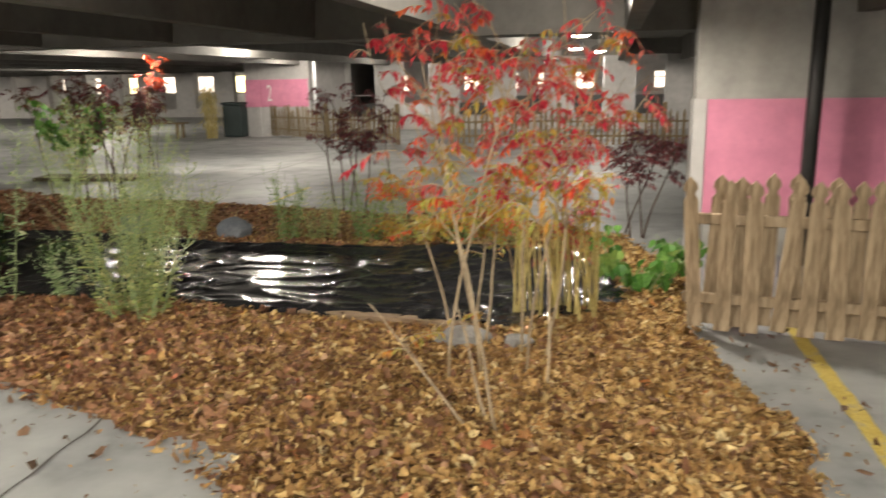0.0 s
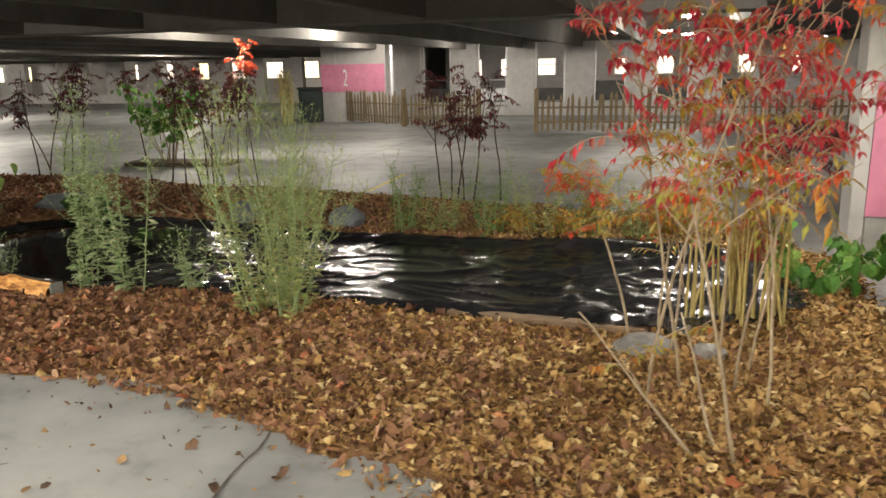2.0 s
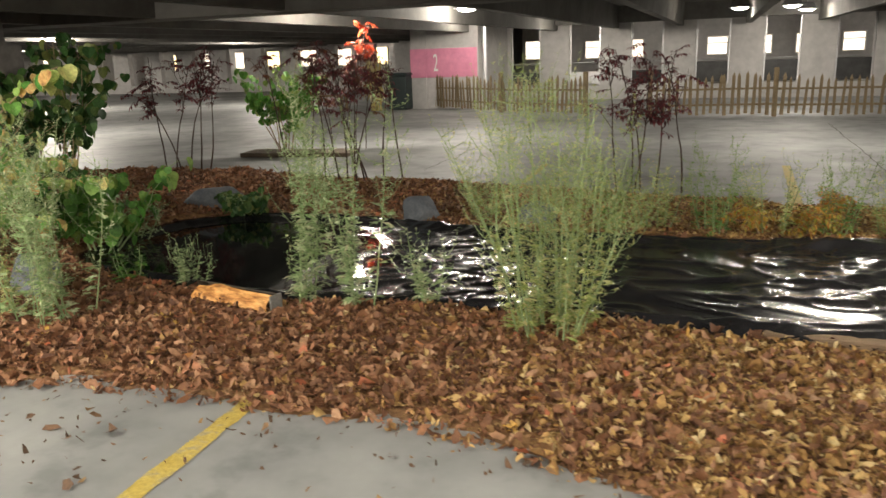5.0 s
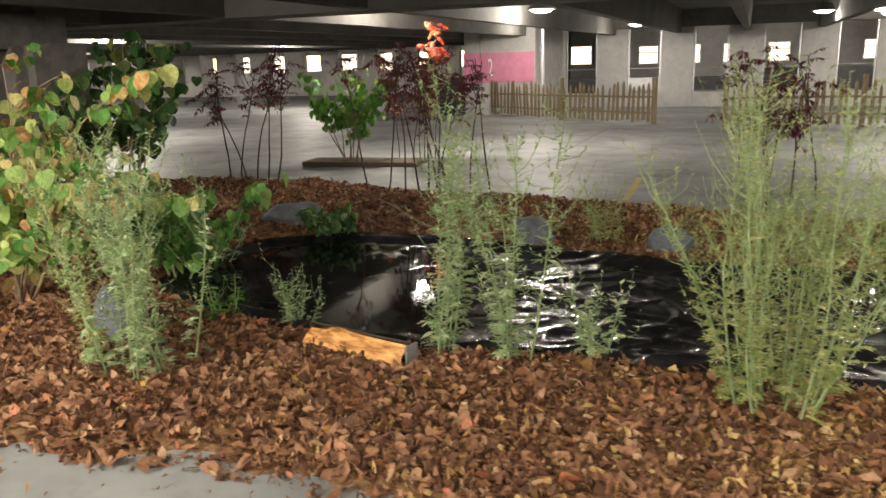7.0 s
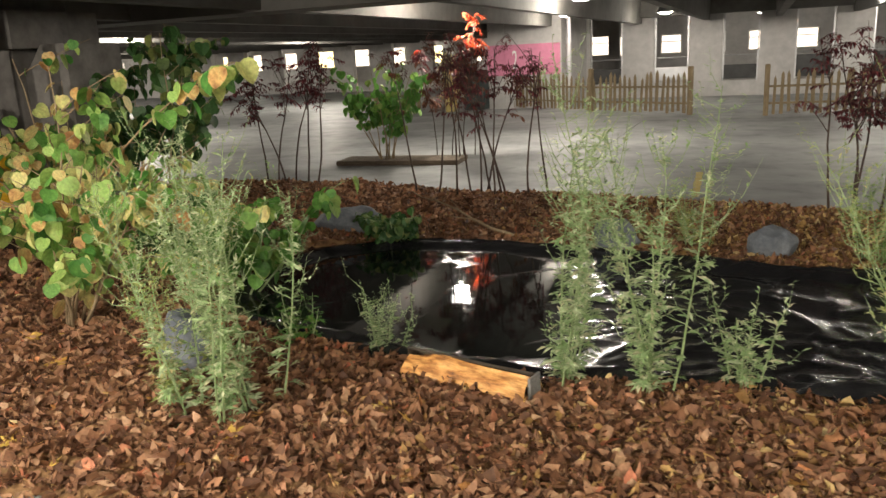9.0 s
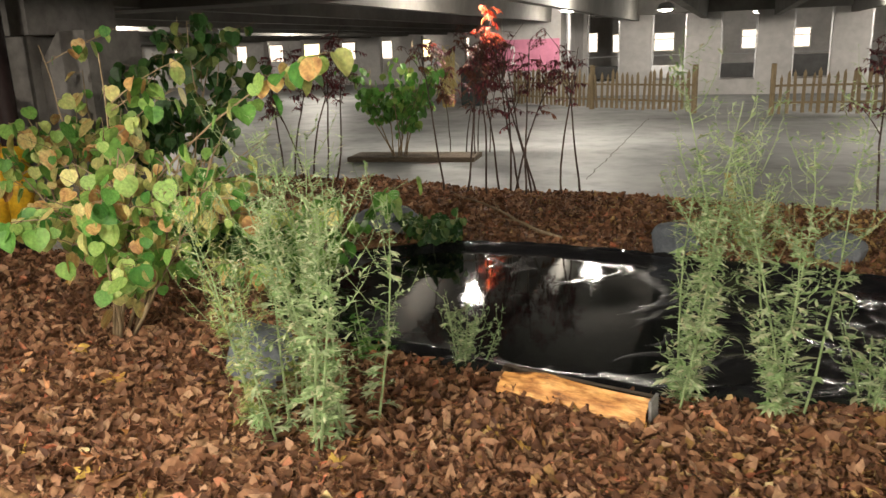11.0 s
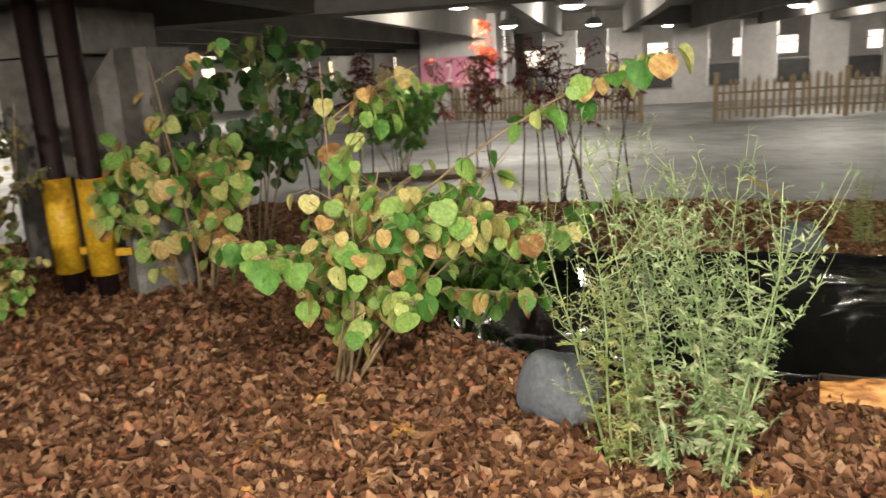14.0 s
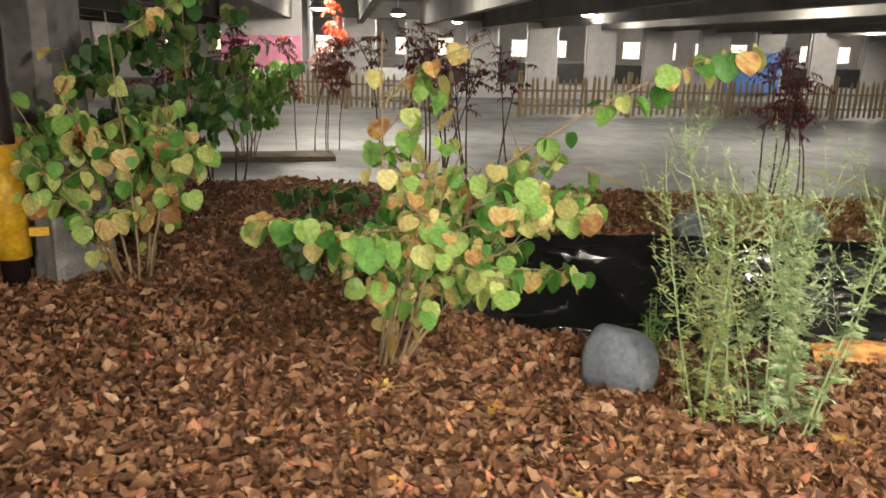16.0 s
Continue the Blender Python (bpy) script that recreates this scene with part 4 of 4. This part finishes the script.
def feather_plant(x, y, height, spread, stems, seed, leaf_mat, label, wispy=0.5, leaf=0.05, dense=30, foot=0.12, name="mugwort_plant", full=0.75):
    """Upright herb: thin stems, cut leaves below, upcurved leafy side shoots and wispy tops."""
    rng = random.Random(seed)
    t = plant(name, x, y, label, "plant", "herbs round the pond")
    st, lv = Shape(), Shape()
    for _ in range(stems):
        a, r = rng.uniform(0, 6.28), foot * math.sqrt(rng.random())
        h = height * rng.uniform(0.55, 1.05)
        s = spread * r / foot
        pts = stem_path(rng, Vector((r * math.cos(a), r * math.sin(a), 0)), h, (s * math.cos(a), s * math.sin(a)), 0.06)
        st.tube(pts, [0.006 * (1 - 0.75 * i / 7) for i in range(8)], 4, False)
        for k in range(dense):
            u = 0.04 + 0.94 * (k + rng.random()) / dense
            p, d = along_path(pts, u)
            b = rng.uniform(0, 6.28)
            out = Vector((math.cos(b), math.sin(b), rng.uniform(-0.5, 0.6)))
            size = leaf * rng.uniform(0.6, 1.45) * (1.25 - 0.6 * u)
            if u < full or rng.random() > wispy:
                lobed_leaf(lv, p, out, size, rng)
            if rng.random() < wispy * (0.25 + u):
                q = p + Vector((out.x, out.y, 0)) * rng.uniform(0.05, 0.15) + Vector((0, 0, rng.uniform(0.06, 0.2)))
                mid = p.lerp(q, 0.5) + Vector((out.x, out.y, -0.4)) * 0.03
                st.tube([p, mid, q], [0.0018, 0.0014, 0.0008], 3, False)
                for _k in range(9):
                    w = (p.lerp(mid, rng.random()) if rng.random() < 0.4 else mid.lerp(q, rng.random()))
                    c = rng.uniform(0, 6.28)
                    lv.leaf(w, Vector((math.cos(c), math.sin(c), rng.uniform(-0.3, 1.0))), Vector((0, 0, 1)), leaf * rng.uniform(0.3, 0.65), leaf * 0.16)
        if h > 0.85:
            for _k in range(5):
                p, d = along_path(pts, rng.uniform(0.45, 0.9))
                b = rng.uniform(0, 6.28)
                reach = rng.uniform(0.10, 0.24)
                arc = [p + Vector((math.cos(b) * reach * w, math.sin(b) * reach * w, reach * (0.2 * w + 1.2 * w * w))) for w in (0, 0.35, 0.7, 1.0)]
                st.tube(arc, [0.0025, 0.002, 0.0016, 0.001], 3, False)
                for _m in range(12):
                    q, e = along_path(arc, rng.uniform(0.2, 1.0))
                    c = rng.uniform(0, 6.28)
                    lv.leaf(q, Vector((math.cos(c), math.sin(c), rng.uniform(0.0, 1.2))), Vector((0, 0, 1)), leaf * rng.uniform(0.35, 0.7), leaf * 0.14)
    tagged(part("stem_tangle", st, M_STEM_G, t, "thin pale green stems"), kind="stuff")
    tagged(part("foliage", lv, leaf_mat, t), kind="stuff")
    return t


def pinnate(lv, st, p, out, length, pairs, leaf_len, rng, droop=0.9):
    """A compound leaf: a drooping rachis with paired leaflets."""
    out = out.normalized()
    pts = []
    for i in range(6):
        u = i / 5
        pts.append(p + out * (length * u) + Vector((0, 0, -droop * length * u * u * 0.6)))
    st.tube(pts, [0.0028 * (1 - 0.6 * i / 5) for i in range(6)], 3, False)
    for k in range(pairs):
        q, d = along_path(pts, 0.2 + 0.8 * k / max(1, pairs - 1))
        side = d.cross(Vector((0, 0, 1))).normalized()
        for sgn in (-1, 1):
            o = side * sgn + d * rng.uniform(0.2, 0.9) + Vector((rng.gauss(0, 0.25), rng.gauss(0, 0.25), -rng.uniform(0.0, 0.5 + 1.1 * droop)))
            lv.leaf(q, o, Vector((0, 0, 1)), leaf_len * rng.uniform(0.7, 1.15), leaf_len * rng.uniform(0.24, 0.34), 0.35)


def sumac(x, y, feet, height, seed, mats, label, leaves=9, leaf_len=0.06, length=0.2, stem_mat=None, radius=0.009, low=0.4, name="sumac_shrub", lit_top_mat=None, droop=0.5, twigs=5, under=0.0, fork=0.55):
    rng = random.Random(seed)
    t = plant(name, x, y, label, "shrub", "shrubs in the bed")
    shapes = [Shape() for _ in mats]
    top, rs = Shape(), Shape()
    for fx, fy, h, lx, ly in feet:
        pts = stem_path(rng, Vector((fx, fy, 0)), h * height, (lx, ly), 0.06, 9)
        st = Shape().tube(pts, [radius * (1 - 0.65 * i / 9) for i in range(10)], 7)
        tips = [(pts, 1.0)]
        for _ in range(twigs):
            p, d = along_path(pts, rng.uniform(low, 0.9))
            b = rng.uniform(0, 6.28)
            br = stem_path(rng, p, h * height * rng.uniform(0.15, 0.34) * (fork + 0.45), (fork * math.cos(b) + lx, fork * math.sin(b) + ly), 0.1 + 0.1 * (fork > 0.6), 4)
            st.tube(br, [radius * 0.45 * (1 - 0.6 * i / 4) for i in range(5)], 5)
            tips.append((br, 0.7))
        part("stem", st, stem_mat or M_STEM_T, t, "thin bare woody stem", True)
        for path, amount in tips:
            for k in range(int(leaves * amount)):
                u = rng.uniform(0.3 if amount < 1 else 0.55, 1.0)
                p, d = along_path(path, u)
                b = rng.uniform(0, 6.28)
                i = min(len(mats) - 1, int(rng.random() ** 1.2 * len(mats)))
                if under and p.z < under * height and rng.random() < 0.75:
                    i = len(mats) - 1
                # Leaves near the top take a brighter colour in place of lamp light.
                dest = top if lit_top_mat and p.z > height * 0.80 else shapes[i]
                pinnate(dest, rs, p, Vector((math.cos(b), math.sin(b), rng.uniform(-0.4, 1.2))), length * rng.uniform(0.4, 1.15), rng.randint(4, 8), leaf_len * rng.uniform(0.7, 1.2), rng, droop)
    tagged(part("leaf_stalk_tangle", rs, stem_mat or M_STEM_T, t), kind="stuff")
    for s, m in zip(shapes, mats):
        if s.v:
            tagged(part("foliage", s, m, t), kind="stuff")
    if lit_top_mat and top.v:
        tagged(part("lamplit_top_foliage", top, lit_top_mat, t, "top leaves painted bright orange-red for lamp light"), kind="stuff")
    return t


def round_shrub(x, y, height, stems, seed, mat, label, size=0.085, spread=0.5, count=16, stem_mat=None, lean=(0, 0), name="redbud_shrub", foot=0.1, low=0.2, branches=3, arms=(), single=False):
    rng = random.Random(seed)
    t = plant(name, x, y, label, "shrub", "broad-leaved shrubs")
    lv, pet = Shape(), Shape()
    found = []
    for k in range(stems):
        a = 6.28 * (k + rng.random() * 0.7) / stems
        h = height * rng.uniform(0.6, 1.05)
        s = spread * rng.uniform(0.3, 1.2)
        pts = stem_path(rng, Vector((foot * math.cos(a), foot * math.sin(a), 0)), h, (s * math.cos(a) + lean[0], s * math.sin(a) + lean[1]), 0.09, 7)
        st = Shape().tube(pts, [0.010 * (1 - 0.7 * i / 7) for i in range(8)], 6)
        paths = [(pts, low)]
        for _ in range(branches):
            p, d = along_path(pts, rng.uniform(max(0.3, low), 0.95))
            b = rng.uniform(0, 6.28)
            br = stem_path(rng, p, h * rng.uniform(0.2, 0.42), (1.6 * math.cos(b), 1.6 * math.sin(b)), 0.12, 4)
            st.tube(br, [0.005 * (1 - 0.6 * i / 4) for i in range(5)], 4)
            paths.append((br, 0.15))
        if k < len(arms):
            az, ax, ay, rise, al = arms[k]
            arm = [along_path(pts, az)[0] + Vector((ax, ay, rise - 0.25 * u)) * (al * u) for u in (0, 0.2, 0.4, 0.6, 0.8, 1.0)]
            st.tube(arm, [0.006, 0.0055, 0.005, 0.004, 0.003, 0.002], 5)
            paths += [(arm, 0.1), (arm, 0.2), (arm, 0.3), (arm, 0.45), (arm, 0.6)]
        part("stem", st, stem_mat or M_STEM_T, t, "thin arching brown stem", True)
        for path, lo in paths:
            for _ in range(count):
                p, d = along_path(path, rng.uniform(lo, 1))
                b = rng.uniform(0, 6.28)
                o = Vector((math.cos(b), math.sin(b), rng.uniform(-0.4, 0.4)))
                q = p + o * rng.uniform(0.03, 0.09)
                pet.tube([p, q], [0.0015, 0.0012], 3, False)
                found.append((q, Vector((o.x * 0.7 + rng.gauss(0, 0.3), o.y * 0.7 + rng.gauss(0, 0.3), -rng.uniform(0.5, 2.4))), Vector((o.x + rng.gauss(0, 0.4), o.y + rng.gauss(0, 0.4), rng.uniform(0.1, 1.2))), size * rng.uniform(0.55, 1.2), rng.uniform(-0.1, 0.5)))
    tagged(part("leaf_stalk_tangle", pet, stem_mat or M_STEM_T, t), kind="stuff")
    found.sort(key=lambda leaf: leaf[0].y)
    for k, (q, along, up, big, fold) in enumerate(found):
        if single and k < 300:
            along = along.normalized()
            side = along.cross(up).normalized()
            m = Matrix((side, along, side.cross(along))).transposed().to_4x4()
            part("leaf", LEAF_MESHES[k % len(LEAF_MESHES)], None, t, "", False, Matrix.Translation(q) @ m @ Matrix.Scale(big, 4))
        else:
            lv.round_leaf(q, along, up, big, fold)
    if lv.v:
        tagged(part("foliage", lv, mat, t), kind="stuff")
    return t


LEAF_MESHES = [Shape().round_leaf(Vector((0, 0, 0)), Vector((0, 1, 0)), Vector((0, 0, 1)), 1.0, f).mesh("leaf", M_L_ROUND_ONE, True) for f in (-0.1, 0.05, 0.2, 0.35, 0.5)]


# red sumac, the shrub beside the picket fence
sumac(0.25, 3.7, [(-0.02, -0.50, 1.0, -0.10, 0.14), (-0.23, 0.17, 1.08, -0.10, 0.05), (0.28, 0.04, 1.05, 0.10, 0.10), (0.2, 0.26, 1.1, 0.03, 0.05), (0.2, 0.54, 1.05, 0.0, 0.05), (0.34, 0.5, 1.05, 0.14, 0.05), (-0.05, 0.3, 1.1, -0.2, 0.1)],
      1.72, 11, [M_L_RED, M_L_RED, M_L_RED, M_L_SCARLET, M_L_ORANGE], "red autumn sumac shrub with thin pale stems on mulch", leaves=6, twigs=7, low=0.42, leaf_len=0.072, length=0.24, stem_mat=M_STEM_P, under=0.7, fork=0.85, droop=0.9)
sumac(0.15, 4.5, [(-0.1, 0.0, 1.0, -0.18, 0), (0.05, 0.05, 0.9, -0.05, 0.05), (0.1, -0.05, 0.95, 0.12, 0.0)], 1.1, 18, [M_L_ORANGE, M_L_ORANGE, M_L_SCARLET], "slim shrub with yellow-green and orange hanging leaflets", leaves=9, low=0.55, leaf_len=0.07, droop=0.3, stem_mat=M_STEM_P)
sumac(0.1, 3.3, [(0.0, 0.0, 1.0, -0.75, 0.55), (0.1, 0.05, 0.8, -0.35, 0.3)], 0.75, 17, [M_L_ORANGE], "low bare side shoots with a few orange leaves", leaves=2, twigs=1, stem_mat=M_STEM_P)
# clump of dry yellow stalks behind it
ys = plant("dry_stalks", 0.75, 4.95, "clump of dry straw-yellow stalks behind the red shrub", "plant")
rng = random.Random(14)
for _ in range(34):
    a, r = rng.uniform(0, 6.28), rng.uniform(0, 0.3)
    f = Vector((r * 1.3 * math.cos(a), r * 0.8 * math.sin(a), 0))
    part("stalk", Shape().tube(stem_path(rng, f, rng.uniform(0.55, 0.95), (rng.gauss(0, 0.07), rng.gauss(0, 0.07)), 0.03, 4), [0.011, 0.010, 0.009, 0.007, 0.004], 5), M_STEM_Y, ys)
sumac(0.75, 5.2, [(-0.2, 0.1, 0.9, -0.1, 0), (0.15, 0.0, 1.0, 0.05, 0), (0.0, -0.1, 0.8, 0.1, -0.1)], 0.95, 12, [M_L_ORANGE, M_L_RED], "yellow and orange autumn leaves over dry stalks", leaves=9, low=0.6)
sumac(-0.1, 7.4, [(-0.3, 0.0, 1.0, -0.5, 0), (0.2, 0.1, 1.0, 0.4, 0), (0.0, -0.1, 0.8, 0.1, -0.3)], 0.32, 13, [M_L_ORANGE], "low yellow-orange autumn shrub at the pond rim", leaves=9, low=0.3)
round_shrub(1.5, 5.6, 0.55, 7, 15, M_L_GREEN, "low bright green leafy vine on mulch near fence", size=0.09, spread=0.9, count=7, stem_mat=M_STEM_G, name="green_vine")

# feathery herbs along the near rim
feather_plant(-2.12, 5.12, 1.45, 0.32, 26, 21, M_L_FEATHER, "tall feathery olive-green herb clump at the pond rim", 0.8, 0.055, 44, 0.2, full=0.55)
feather_plant(-3.66, 5.60, 1.48, 0.10, 5, 22, M_L_WISP, "slim tall grey-green herb at the pond rim", 0.6, 0.075, 52, 0.09)
feather_plant(-3.27, 5.52, 1.34, 0.13, 5, 23, M_L_WISP, "slim grey-green herb drooping over the pond", 0.6, 0.075, 48, 0.09)
feather_plant(-2.88, 5.62, 0.62, 0.25, 4, 24, M_L_WISP, "small drooping grey-green herb over the pond", 0.3, 0.07, 28, 0.06)
feather_plant(-5.17, 5.12, 1.28, 0.24, 6, 25, M_L_WISP, "bushy grey-green herb clump on the mulch", 0.5, 0.07, 42, 0.14)
feather_plant(-4.95, 5.2, 1.2, 0.26, 5, 34, M_L_WISP, "bushy grey-green herb with upcurved side shoots", 0.5, 0.07, 40, 0.10)
feather_plant(-5.30, 5.27, 1.10, 0.24, 5, 35, M_L_FEATHER, "yellowish feathery herb among grey-green herbs", 0.8, 0.06, 46, 0.14, full=0.5)
feather_plant(-4.62, 6.0, 0.45, 0.5, 6, 26, M_L_WISP, "small wispy herb at the water's edge", 0.5, 0.045, 26, 0.08)
feather_plant(-5.1, 6.08, 0.33, 0.3, 5, 27, M_L_GREEN, "small leafy herb at the water's edge", 0.1, 0.06, 18, 0.06)
for k, (hx, hy, hh) in enumerate(((-1.62, 7.65, 0.72), (-1.2, 7.62, 0.62), (-0.75, 7.55, 0.72), (-0.3, 7.5, 0.62), (0.15, 7.45, 0.66), (0.6, 7.35, 0.55))):
    feather_plant(hx, hy, hh, 0.35, 8, 70 + k, M_L_FEATHER if k % 2 else M_L_HERB, "low green herb clump on the far pond rim", 0.5, 0.06, 28, 0.16)
feather_plant(-2.7, 8.25, 0.62, 0.3, 7, 30, M_L_FEATHER, "low green herb on the far pond rim", 0.4, 0.06, 26, 0.12)
feather_plant(-5.95, 7.5, 0.45, 0.8, 12, 31, M_L_WISP, "low spreading grassy herb at the water's edge", 0.5, 0.06, 26, 0.22)
round_shrub(-5.15, 8.42, 0.32, 7, 32, M_L_DARKROUND, "low dark green leafy plant beside the stone", size=0.07, spread=0.5, count=12, stem_mat=M_STEM_G, name="leafy_plant")

round_shrub(-5.9, 7.05, 0.85, 8, 36, M_L_GREEN, "green broad-leaved plant leaning over the water", size=0.10, spread=0.55, count=9, stem_mat=M_STEM_G, low=0.3, lean=(0.12, 0))
round_shrub(-6.5, 7.4, 0.6, 7, 37, M_L_DARKROUND, "low dark green leafy plant at the water's edge", size=0.08, spread=0.6, count=10, stem_mat=M_STEM_G)
tw = plant("dead_branch", -4.55, 8.75, "pale dead branch lying on the mulch behind pond", "branch")
rng = random.Random(61)
tb = Shape()
main = [Vector((-0.5 + 0.2 * i, 0.05 * math.sin(i * 1.3), 0.03 + 0.05 * i)) for i in range(6)]
tb.tube(main, [0.014, 0.013, 0.011, 0.009, 0.007, 0.004], 6)
for i in range(1, 6):
    tb.tube([main[i], main[i] + Vector((0.15, rng.uniform(-0.2, 0.2), rng.uniform(0.0, 0.12)))], [0.005, 0.002], 5)
part("branch", tb, M_STEM_T, tw, "", True, pose(0, 0, 0, 0, 0, 150))

# broad-leaved autumn shrubs
round_shrub(-6.5, 6.1, 1.45, 9, 41, M_L_ROUND, "autumn redbud shrub with yellow and green round leaves", size=0.10, spread=0.30, count=6, low=0.14, lean=(0.36, 0.0), branches=5, foot=0.05,
            arms=((0.92, 0.94, -0.33, 0.8, 1.1), (0.7, 0.5, 0.7, 0.4, 0.7), (0.4, 0.94, -0.3, 0.32, 0.95), (0.35, -0.8, 0.1, 0.5, 0.7), (0.7, 0.9, -0.35, 0.45, 0.75), (0.6, -0.7, -0.5, 0.4, 0.6), (0.55, 0.6, -0.75, 0.25, 0.5), (0.75, 0.9, 0.15, 0.3, 0.85), (0.6, 0.85, 0.5, 0.3, 0.8)), single=True)
round_shrub(-7.65, 7.75, 1.6, 9, 42, M_L_ROUND, "redbud shrub with green and tan leaves by column", size=0.11, spread=0.42, count=12, low=0.22, single=True)
round_shrub(-7.5, 9.0, 1.95, 9, 43, M_L_DARKROUND, "tall dark green leafy shrub behind the column", size=0.12, spread=0.36, count=14, low=0.4)
round_shrub(-9.1, 7.45, 1.7, 11, 44, M_L_DULL, "sparse twiggy shrub with small dull leaves", size=0.065, spread=0.4, count=20)
round_shrub(-8.8, 7.2, 0.6, 8, 45, M_L_ROUND, "low yellow-leaved shrub near the pipes", size=0.06, spread=0.7, count=9)

# shrubs along the far rim of the bed
def far_feet(seed, n, w):
    r = random.Random(seed)
    return [(r.uniform(-w, w), r.uniform(-0.2, 0.2), r.uniform(0.8, 1.05), r.gauss(0, 0.12), r.gauss(0, 0.08)) for _ in range(n)]


DARK = dict(stem_mat=M_STEM_D, leaf_len=0.075, length=0.2, radius=0.012, low=0.5)
THIN = dict(DARK, low=0.66, twigs=4)
sumac(-6.95, 11.1, far_feet(1, 6, 0.4), 1.5, 51, [M_L_MAROON], "dark maroon-leaved shrub with bare dark stems", leaves=6, **DARK)
sumac(-4.95, 10.6, far_feet(2, 7, 0.4), 1.75, 52, [M_L_BROWNRED, M_L_MAROON], "brown-red and maroon shrub with dark stems", leaves=5, **THIN)
sumac(-4.2, 10.55, far_feet(3, 5, 0.3), 1.55, 53, [M_L_MAROON], "dark maroon-leaved shrub with bare dark stems", leaves=5, **THIN)
sumac(-1.0, 9.5, far_feet(4, 6, 0.42), 1.45, 54, [M_L_MAROON], "sparse dark maroon shrub on the bed's far rim", leaves=6, **DARK)
sumac(1.9, 7.9, far_feet(5, 4, 0.2), 1.15, 55, [M_L_MAROON], "dark maroon shrub beside the pink wall", leaves=8, **DARK)
pl = thing("planter_box", pose(-6.2, 13.45, 0, 0, 0, -6), "low brown timber planter box on the garage floor", "planter")
part("box", mesh_of(bevelled(-0.95, -0.2, 0, 0.95, 0.4, 0.07, 0.012), "box", M_BARK), None, pl)
gs = round_shrub(-6.4, 13.5, 1.6, 10, 56, M_L_GREEN, "bright green broad-leaved shrub growing from planter box", size=0.12, spread=0.32, count=10, low=0.4)
gs.location.z = 0.066
# Its scarlet top leaves paint in the light of the lamp close by.
ts = sumac(-5.4, 13.75, [(-0.05, 0.0, 1.0, -0.02, 0.12), (0.12, 0.05, 0.98, 0.04, 0.10), (-0.3, 0.1, 0.8, -0.05, 0.05), (0.3, 0.0, 0.8, 0.08, 0.02), (0.1, -0.2, 0.72, 0.0, 0.0)], 1.95, 57, [M_L_BROWNRED, M_L_MAROON],
           "tall brown-red shrub, top painted orange as lamp-lit", leaves=9, lit_top_mat=M_L_SCARLET, stem_mat=M_STEM_D, leaf_len=0.09, length=0.17, low=0.4, droop=1.0)
ts.location.z = 0.066


def floor_joint(x0, y0, x1, y1, label):
    """A dark sealed joint in the slab."""
    d = Vector((x1 - x0, y1 - y0, 0))
    n = Vector((-d.y, d.x, 0)).normalized()
    s, steps = Shape(), max(6, int(d.length / 0.1))
    for i in range(steps + 1):
        c = Vector((x0, y0, 0.0035)) + d * (i / steps) + n * (0.03 * noise.noise((x0 + i * 0.35, y0, 3)))
        w = 0.007 + 0.005 * noise.noise((i * 0.6, x0, 5))
        s.v += [c + n * w, c - n * w]
    s.f = [(2 * i, 2 * i + 1, 2 * i + 3, 2 * i + 2) for i in range(steps)]
    return setting("floor_joint", s, M_JOINT, label, "joint")


floor_joint(-2.0, 1.0, -1.72, 3.6, "dark dirt-filled joint in the concrete floor")
floor_joint(-3.8, 11.6, -2.2, 19.0, "dark crack across the concrete floor")
floor_joint(1.9, 10.5, 3.4, 17.0, "dark crack across the concrete floor")
